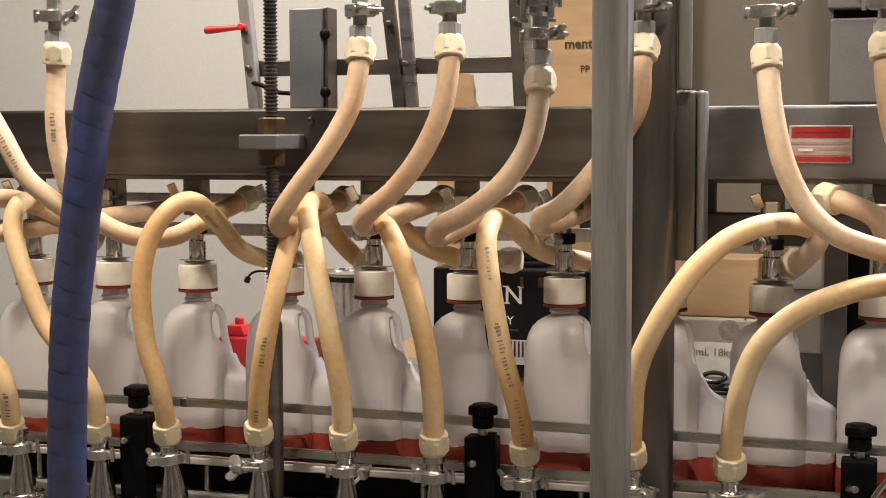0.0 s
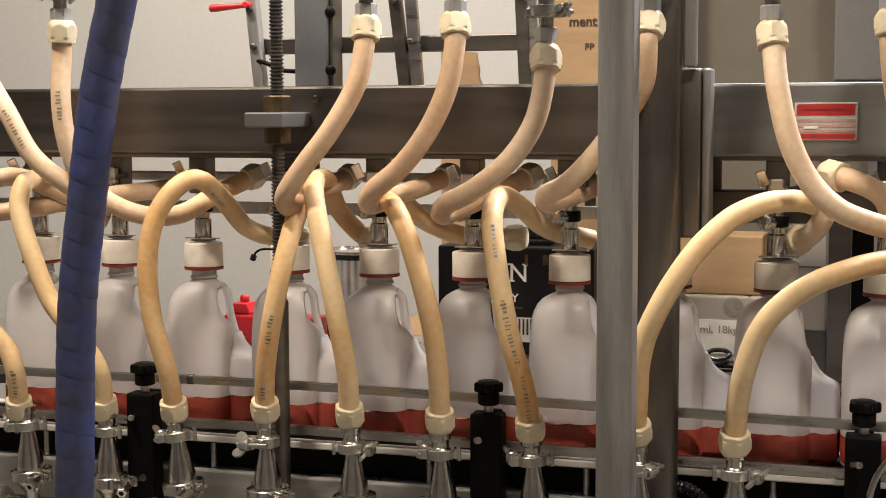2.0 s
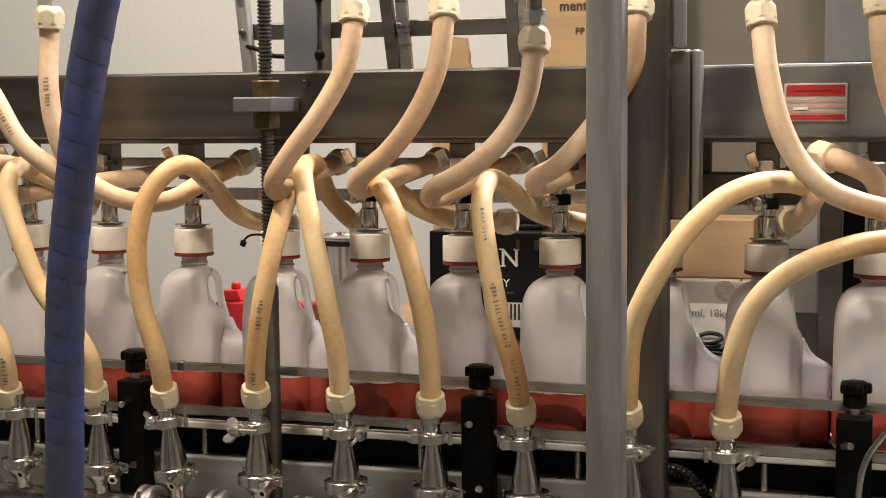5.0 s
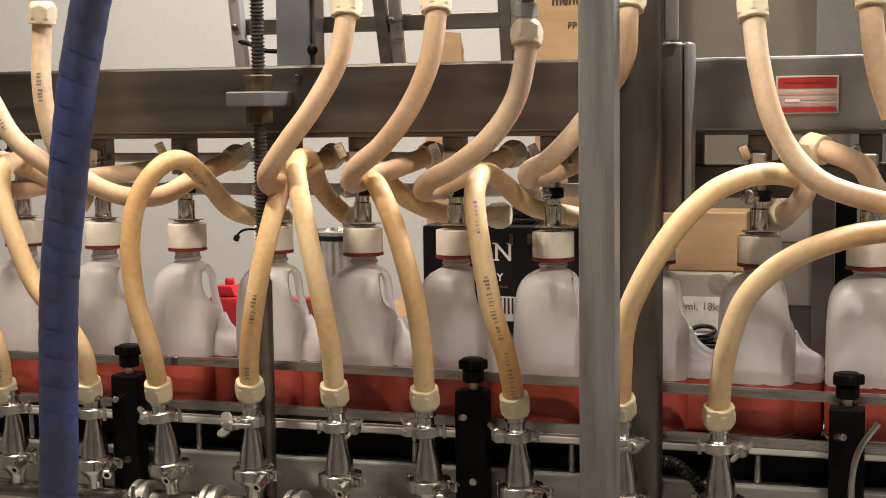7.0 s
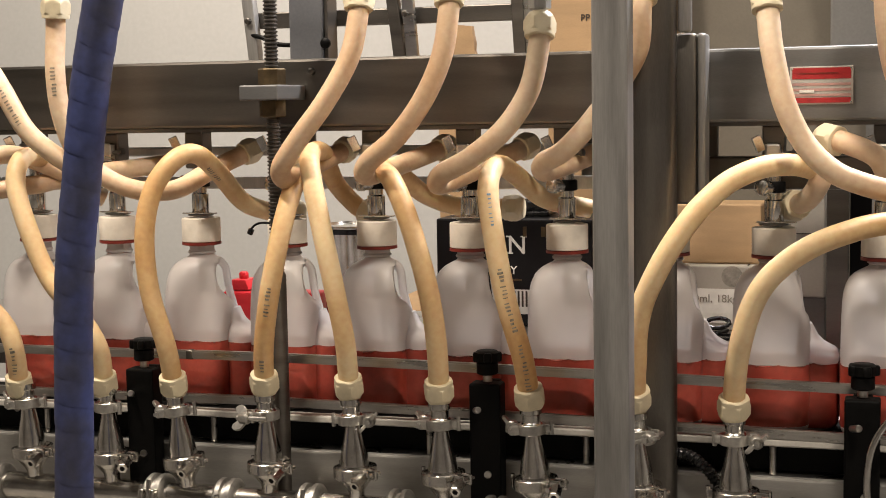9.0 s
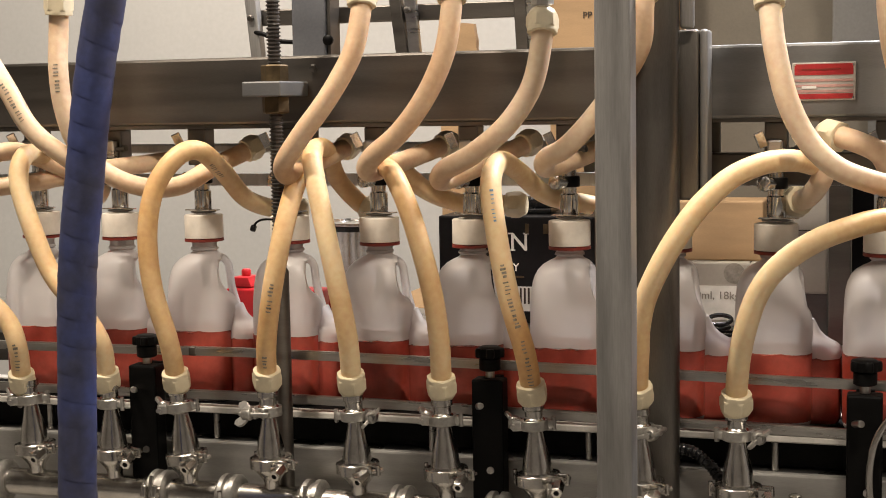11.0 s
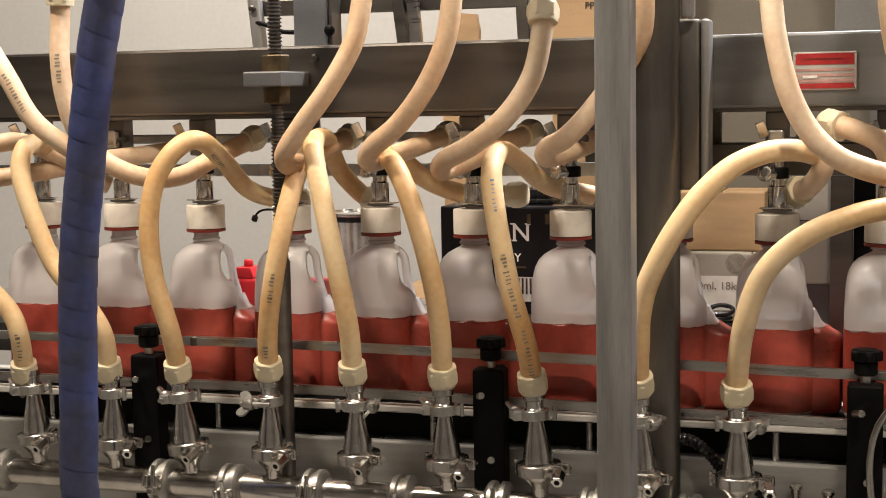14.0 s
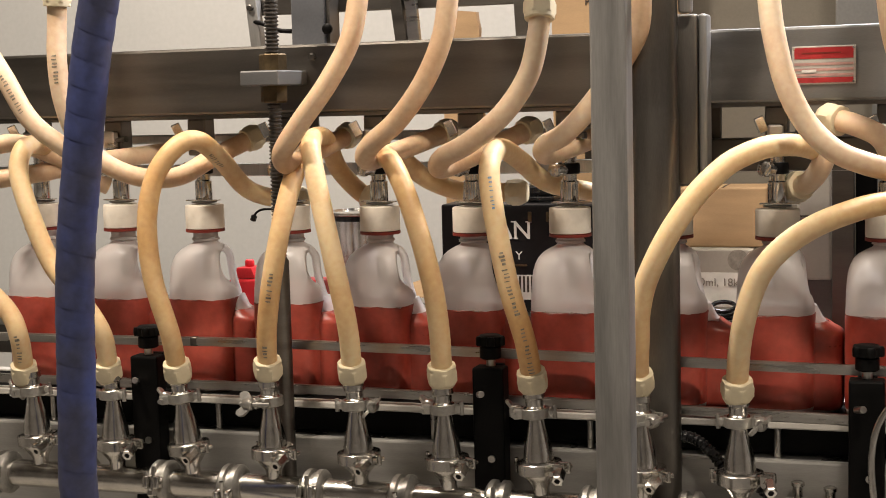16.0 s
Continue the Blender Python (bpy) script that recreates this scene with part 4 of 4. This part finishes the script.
# ---- blue suction hose ----
def blue_hose():
    t = thing("suction_hose", "blue tape-wrapped suction hose hanging before the machine", "hose")
    path = smooth_path([(-0.6, 1.55, 3.2), (-0.68, 1.55, 2.6), (-0.79, 1.55, 2.05), (-0.858, 1.55, 1.76), (-0.896, 1.55, 1.613), (-0.929, 1.55, 1.479), (-0.951, 1.55, 1.342), (-0.969, 1.55, 1.202), (-0.977, 1.55, 1.018), (-0.98, 1.55, 0.928), (-0.968, 1.55, 0.75), (-0.95, 1.55, 0.4), (-0.94, 1.55, 0.0)], 0.0025)

    part("core", tube(path, 0.0229, 32), M_BLUE, t, smooth=True)
    fr = frames_along(path)
    bm = bmesh.new()
    pitch, per = 0.034, 36
    rows, s = [], 0.0
    while s < 0.0025 * (len(fr) - 22):
        a = -2 * math.pi * s / pitch
        row = []
        for u in (0.0, 0.06, 0.3, 0.6, 0.85, 1.0):
            p = s + u * 0.0385 + 0.006 * noise.noise((s * 14, 0.0, 3.0)) + 0.0012 * noise.noise((s * 70, u, 8.0))
            f = max(0.0, p / 0.0025)
            i = min(int(f), len(fr) - 2)
            q = fr[i][0].lerp(fr[i + 1][0], f - i)
            r = 0.0234 + 0.0008 * u + 0.0005 * noise.noise((s * 60, u * 2, 5.0)) - (0.0004 if u == 1.0 else 0)
            row.append(bm.verts.new(q + r * (math.cos(a) * fr[i][1] + math.sin(a) * fr[i][2])))
        rows.append(row)
        s += pitch / per
    for a, b in zip(rows, rows[1:]):
        for k in range(len(a) - 1):
            bm.faces.new((a[k], a[k + 1], b[k + 1], b[k]))
    bmesh.ops.recalc_face_normals(bm, faces=bm.faces)
    part("tape", bm, M_BLUE, t, "overlapping turns of dull blue tape", smooth=True)


blue_hose()


# ---- behind the machine ----
def carton(name, label, x0, x1, y0, y1, z0, z1, material):
    t = thing(name, label, "box", "", (0, 0, 0))
    part("body", boxed(x0, x1, y0, y1, z0, z1, bevel=0.003), material, t)
    part("seam", boxed((x0 + x1) / 2 - 0.001, (x0 + x1) / 2 + 0.001, y0, y1, z1 + 0.0002, z1 + 0.001), M_INK, t)
    return t


def rack():
    """Table and frame behind the machine, on which the cartons stand."""
    t = thing("packing_table", "stainless packing table behind the machine", "table")
    part("top", boxed(-2.2, 0.9, 2.115, 2.40, 1.052, 1.060, bevel=0.002), M_STEEL, t)
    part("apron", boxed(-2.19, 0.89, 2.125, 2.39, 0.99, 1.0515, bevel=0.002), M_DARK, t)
    for x in (-2.1, 0.8):
        for y in (2.17, 2.35):
            part("leg", boxed(x - 0.02, x + 0.02, y - 0.02, y + 0.02, 0, 0.9895, bevel=0.003), M_STEEL, t)
    b = carton("black_carton", "black printed carton with white lettering blocks and barcode", -0.722, -0.462, 2.25, 2.395, 1.061, 1.236, M_BOXBLACK)
    lettering("A", 0.041, (-0.6285, 2.2494, 1.1805), M_WHITEINK, b, bold=0.0002)
    lettering("N", 0.041, (-0.6015, 2.2494, 1.1805), M_WHITEINK, b, bold=0.0002)
    for x0, x1, z in ((-0.6315, -0.6215, 1.1800), (-0.6095, -0.5995, 1.1800), (-0.6025, -0.5920, 1.1800), (-0.6035, -0.5950, 1.2070), (-0.5790, -0.5690, 1.2070)):
        part("print_bar", boxed(x0, x1, 2.2486, 2.2494, z, z + 0.0022), M_WHITEINK, b)
    lettering("Y", 0.019, (-0.597, 2.2494, 1.147), M_WHITEINK, b)
    part("print_bar", boxed(-0.620, -0.578, 2.2480, 2.2495, 1.136, 1.139), M_BRASS, b)
    part("label", boxed(-0.60, -0.558, 2.2482, 2.2495, 1.082, 1.122), M_WHITEINK, b)
    for k in range(6):
        part("barcode_bar", boxed(-0.598 + 0.0066 * k, -0.595 + 0.0066 * k, 2.2472, 2.2480, 1.094, 1.120), M_INK, b)
    for k, w in enumerate((0.006, 0.009, 0.005)):
        part("print_bar", boxed(-0.575 + 0.03 * k, -0.575 + 0.03 * k + w, 2.2480, 2.2495, 1.208, 1.224), M_BRASS, b)
    big = carton("brown_carton", "large brown cardboard carton with dark printing", -0.569, -0.352, 2.405, 2.72, 1.061, 1.80, M_CARD)
    carton("brown_carton", "plain brown cardboard carton standing on the floor", -0.90, -0.352, 2.41, 2.72, 0.0, 1.0595, M_CARD)
    lettering("ment", 0.023, (-0.538, 2.4044, 1.597), M_INK, big, bold=0.0004)
    lettering("PP", 0.016, (-0.511, 2.4044, 1.557), M_INK, big)
    torn = thing("torn_carton", "torn brown cardboard carton behind the beam", "box")
    bm = bmesh.new()
    edge = [(-0.727, 1.061)] + [(-0.727 + 0.004 * noise.noise((k * 0.9, 2.0, 0.0)) - 0.008 * max(0, k - 14) / 4, 1.30 + 0.0145 * k) for k in range(19)] + [(-0.80, 1.568)]
    front = [bm.verts.new((x, 2.52, z)) for x, z in [(-0.80, 1.061)] + edge]
    rear = [bm.verts.new((v.co.x, 2.536, v.co.z)) for v in front]
    bm.faces.new(front)
    bm.faces.new(rear[::-1])
    for k in range(len(front)):
        bm.faces.new((front[k], rear[k], rear[(k + 1) % len(front)], front[(k + 1) % len(front)]))
    bmesh.ops.recalc_face_normals(bm, faces=bm.faces)
    part("body", bm, M_CARD, torn)
    carton("brown_carton", "small brown cardboard carton stacked on a pale one", -0.34, -0.203, 2.30, 2.395, 1.1635, 1.258, M_CARD)
    p = carton("pale_carton", "pale carton with a round seal and dark print", -0.345, -0.098, 2.28, 2.395, 1.061, 1.163, M_PALE)
    part("label", boxed(-0.335, -0.19, 2.2788, 2.2798, 1.072, 1.126), M_WHITEINK, p, "white paper label")
    lettering("0ml, 18kg", 0.0175, (-0.306, 2.2783, 1.105), M_SEAL, p)
    ringm = bmesh.new()
    for r in (0.0165, 0.0125, 0.007):
        lathe([(r, 0), (r, 0.0006)], 24, bm=ringm, m=aligned((-0.246, 2.2800 - 0.0004 * (0.0175 - r) / 0.003, 1.146), (0, -1, 0)))
    part("seal", ringm, M_SEAL, p, "round grey seal")
    board = thing("board", "tall beige board leaning behind the machine", "board")
    part("panel", boxed(-0.347, 0.5, 2.46, 2.48, 0.0, 2.0, bevel=0.002), M_CARD2, board)
    cab = thing("cabinet", "grey metal cabinet with a slot and lock", "cabinet")
    part("body", boxed(-0.104, 0.5, 2.36, 2.447, 1.50, 1.632, bevel=0.003), M_PANEL, cab)
    part("lid", boxed(-0.108, 0.5, 2.35, 2.447, 1.646, 1.82, bevel=0.003), M_PANEL, cab)
    # Black block fills the recess to give its inner shade.
    part("slot", boxed(-0.100, 0.5, 2.375, 2.447, 1.6325, 1.6455), M_BLACK, cab)
    part("lock", lathe([(0.009, 0), (0.009, 0.004), (0.006, 0.005)], 16, m=aligned((-0.055, 2.349, 1.664), (0, -1, 0))), M_CHROME, cab, smooth=True)
    part("bracket", boxed(-0.05, 0.5, 2.405, 2.447, 0.0, 1.499), M_PANEL, cab)


rack()


def back_frame():
    t = thing("back_frame", "grey steel frame bars standing behind the beam", "frame")

    def bar(x0, z0, x1, z1, w, y=2.12, d=0.018, material=M_DARK):
        path = Vector((x1 - x0, 0, z1 - z0))
        bm = boxed(-w / 2, w / 2, -d / 2, d / 2, 0, path.length, bevel=0.0015)
        return part("bar", moved(bm, aligned((x0, y, z0), path)), material, t)
    for x0, x1, w, m in ((-0.936, -0.972, 0.018, M_POST), (-0.703, -0.747, 0.016, M_DARK), (-0.684, -0.713, 0.011, M_STEEL), (-0.520, -0.539, 0.014, M_DARK), (-0.508, -0.525, 0.007, M_STEEL)):
        b = bar(x0, 1.4905, x1, 1.86, w, y=2.035, material=m)
    part("cross_bar", boxed(-0.940, -0.510, 2.045, 2.060, 1.542, 1.566, bevel=0.002), M_DARK, t)
    for x, z in ((-0.949, 1.610), (-0.943, 1.553), (-0.717, 1.615), (-0.692, 1.556), (-0.526, 1.615)):
        part("bolt", lathe([(0.005, 0), (0.005, 0.005), (0.003, 0.006)], 8, m=aligned((x, 2.026, z), (0, -1, 0))), M_ROD, t)
    g = thing("junction_box", "grey-blue painted steel junction box with side knobs", "box")
    part("body", boxed(-0.866, -0.812, 2.00, 2.044, 1.4905, 1.640, bevel=0.003), M_GREYBOX, g)
    part("edge_strip", boxed(-0.8115, -0.806, 2.005, 2.044, 1.4905, 1.640, bevel=0.001), M_DARK, g)
    for z in (1.60, 1.515):
        part("side_knob", lathe([(0.006, 0), (0.008, 0.002), (0.008, 0.006), (0.005, 0.008)], 12, m=aligned((-0.808, 2.004, z), (0, -1, 0))), M_BLACK, g, smooth=True)
    cable = thing("cable", "short black cable from the junction box", "cable")
    part("sheath", tube(smooth_path([(-0.940, 2.03, 1.532), (-0.918, 2.02, 1.527), (-0.895, 2.02, 1.517), (-0.873, 2.025, 1.515)]), 0.0035, 10), M_BLACK, cable, smooth=True)
    lv = thing("lever", "red plastic lever handle on the frame", "lever")
    bm = lathe([(0.0040, 0.0), (0.0058, 0.002), (0.0060, 0.012), (0.0048, 0.035), (0.0040, 0.055), (0.0036, 0.060)], 14, m=aligned((-1.014, 2.022, 1.612), (1, 0.02, 0.06)))
    part("handle", bm, M_RED, lv, smooth=True)
    part("hub", lathe([(0.0052, 0), (0.0052, 0.012), (0.004, 0.013)], 12, m=aligned((-0.951, 2.026, 1.616), (0, -1, 0))), M_RED, lv, smooth=True)


back_frame()


def table_things():
    r = thing("red_tool", "bright red plastic clamp tool on the table", "tool")
    part("body", boxed(-1.098, -0.925, 2.22, 2.27, 1.0615, 1.112, bevel=0.006, seg=3), M_RED, r, smooth=True)
    bm = boxed(-1.090, -1.050, 2.225, 2.265, 1.1125, 1.131, bevel=0.003)
    for v in bm.verts:
        if v.co.z > 1.12:
            v.co.x = -1.070 + (v.co.x + 1.070) * 0.72
    part("hump", bm, M_RED, r, smooth=True)
    part("knob", lathe([(0.0075, 1.1312), (0.0082, 1.133), (0.0082, 1.140), (0.006, 1.143)], 14, m=Matrix.Translation((-1.068, 2.245, 0))), M_RED, r, smooth=True)
    c = thing("steel_can", "plain shiny steel canister on the table", "canister")
    part("body", lathe([(0.052, 1.061), (0.053, 1.05), (0.053, 1.212)], 32, m=Matrix.Translation((-0.862, 2.25, 0))), M_CHROME, c, smooth=True)
    part("lid_band", lathe([(0.0530, 1.2122), (0.0535, 1.2125), (0.0535, 1.2195), (0.0530, 1.22)], 32, m=Matrix.Translation((-0.862, 2.25, 0))), M_SHINY, c, "dark band under the rim", smooth=True)
    part("rim", lathe([(0.0530, 1.2202), (0.0565, 1.221), (0.0572, 1.2235), (0.0565, 1.226), (0.050, 1.2275), (0.048, 1.224)], 32, m=Matrix.Translation((-0.862, 2.25, 0))), M_CHROME, c, smooth=True)
    cab = thing("cable_coil", "loose coil of black cable on the pale carton's table", "cable")
    for k in range(3):
        r, lift = (0.046, 0.030, 0.017)[k], (0.0, 0.002, 0.0065)[k]
        pts = [Vector((-0.262 + (0.004, -0.012, 0.004)[k] + r * math.cos(a), 2.190 + 0.42 * r * math.sin(a + 0.3 * k), 1.0645 + 0.0072 * k + lift * (1 + math.sin(a)))) for a in [i * 2 * math.pi / 28 for i in range(29)]]
        part("loop", tube(pts, (0.0028, 0.003, 0.0034)[k], 8), M_SHINY, cab, smooth=True)
    f = thing("side_frame", "dark steel upright of the rear frame", "frame")
    part("upright", boxed(-0.097, -0.066, 2.14, 2.17, 1.0605, 1.37, bevel=0.002), M_DARK, f)
    part("back_plate", boxed(-0.065, -0.035, 2.15, 2.165, 1.0605, 1.30, bevel=0.002), M_BLACK, f)
    e = thing("enclosure", "pale grey enclosure on a grey stand", "box")
    part("stand", boxed(-0.150, -0.100, 2.2, 2.24, 1.0605, 1.127, bevel=0.002), M_PANEL, e)
    part("case", boxed(-0.150, -0.1005, 2.19, 2.25, 1.1275, 1.29, bevel=0.003), M_PALE, e)
    part("seam", boxed(-0.149, -0.1015, 2.1885, 2.1897, 1.222, 1.2235), M_INK, e)


table_things()


def loose_lines():
    t = thing("steel_line", "thin bright steel hose beside the rail clamp", "hose")
    part("line", tube(smooth_path([(-0.001, 1.79, 1.042), (-0.019, 1.785, 1.016), (-0.028, 1.78, 0.991), (-0.031, 1.78, 0.953), (-0.027, 1.78, 0.905), (-0.023, 1.79, 0.86)]), 0.0042, 12), M_CHROME, t, smooth=True)
    c = thing("corrugated_cable", "black corrugated cable hanging before the machine base", "cable")
    part("sheath", tube(smooth_path([(-0.288, 1.845, 0.967), (-0.254, 1.84, 0.966), (-0.229, 1.835, 0.95), (-0.211, 1.835, 0.929), (-0.179, 1.835, 0.916), (-0.159, 1.845, 0.896)], 0.002), 0.0075, 14, lambda s, turn: 0.0011 * math.sin(s * 1100)), M_SHINY, c, smooth=True)


loose_lines()


def small_things():
    v = thing("valve_block", "small black plastic valve block on the black carton", "valve", at=(-0.572, 2.32, 1.2375))
    part("base", boxed(-0.040, 0.030, -0.03, 0.03, 0.0, 0.008, bevel=0.002), M_SHINY, v)
    part("body", boxed(-0.022, 0.024, -0.024, 0.02, 0.0082, 0.024, bevel=0.004), M_SHINY, v, smooth=True)
    for x in (-0.012, 0.010):
        part("screw", lathe([(0.0045, 0.0242), (0.0045, 0.0275), (0.003, 0.0285)], 12, m=Matrix.Translation((x, -0.012, 0))), M_CHROME, v, smooth=True)
    c = thing("cable", "short black cable hooked behind the lifting screw", "cable")
    path = smooth_path([(-0.892, 1.90, 1.243), (-0.888, 1.90, 1.251), (-0.880, 1.90, 1.256), (-0.868, 1.90, 1.2575), (-0.850, 1.90, 1.256)], 0.003)
    part("sheath", tube(path, 0.0017, 10), M_BLACK, c, smooth=True)
    part("plug", lathe([(0.003, -0.003), (0.0045, -0.002), (0.0045, 0.005), (0.003, 0.006)], 12, m=aligned(path[0], path[2] - path[0])), M_SHINY, c, smooth=True)
    # Added pegs stand in for two bright patches low on the panel.
    for x, y, z in ((-0.122, 1.842, 0.914), (-0.082, 1.842, 0.909)):
        b = thing("panel_stud", "short steel peg added for a bright patch on the base panel", "stud", "panel studs", (x, y, z))
        part("peg", lathe([(0.0065, -0.06), (0.0065, -0.004), (0.0085, -0.003), (0.0085, 0.001), (0.006, 0.0025)], 16), M_CHROME, b, smooth=True)
        part("bracket", boxed(-0.006, 0.006, 0.0066, 0.0129, -0.05, -0.02, bevel=0.001), M_CHROME, b)


small_things()


# ---- what moves: the liquid rises ----
LEVELS = ((0.0, 0.034), (2.0, 0.046), (4.0, 0.059), (6.5, 0.074), (9.0, 0.092), (11.5, 0.104), (12.5, 0.111), (14.5, 0.124), (16.0, 0.134))


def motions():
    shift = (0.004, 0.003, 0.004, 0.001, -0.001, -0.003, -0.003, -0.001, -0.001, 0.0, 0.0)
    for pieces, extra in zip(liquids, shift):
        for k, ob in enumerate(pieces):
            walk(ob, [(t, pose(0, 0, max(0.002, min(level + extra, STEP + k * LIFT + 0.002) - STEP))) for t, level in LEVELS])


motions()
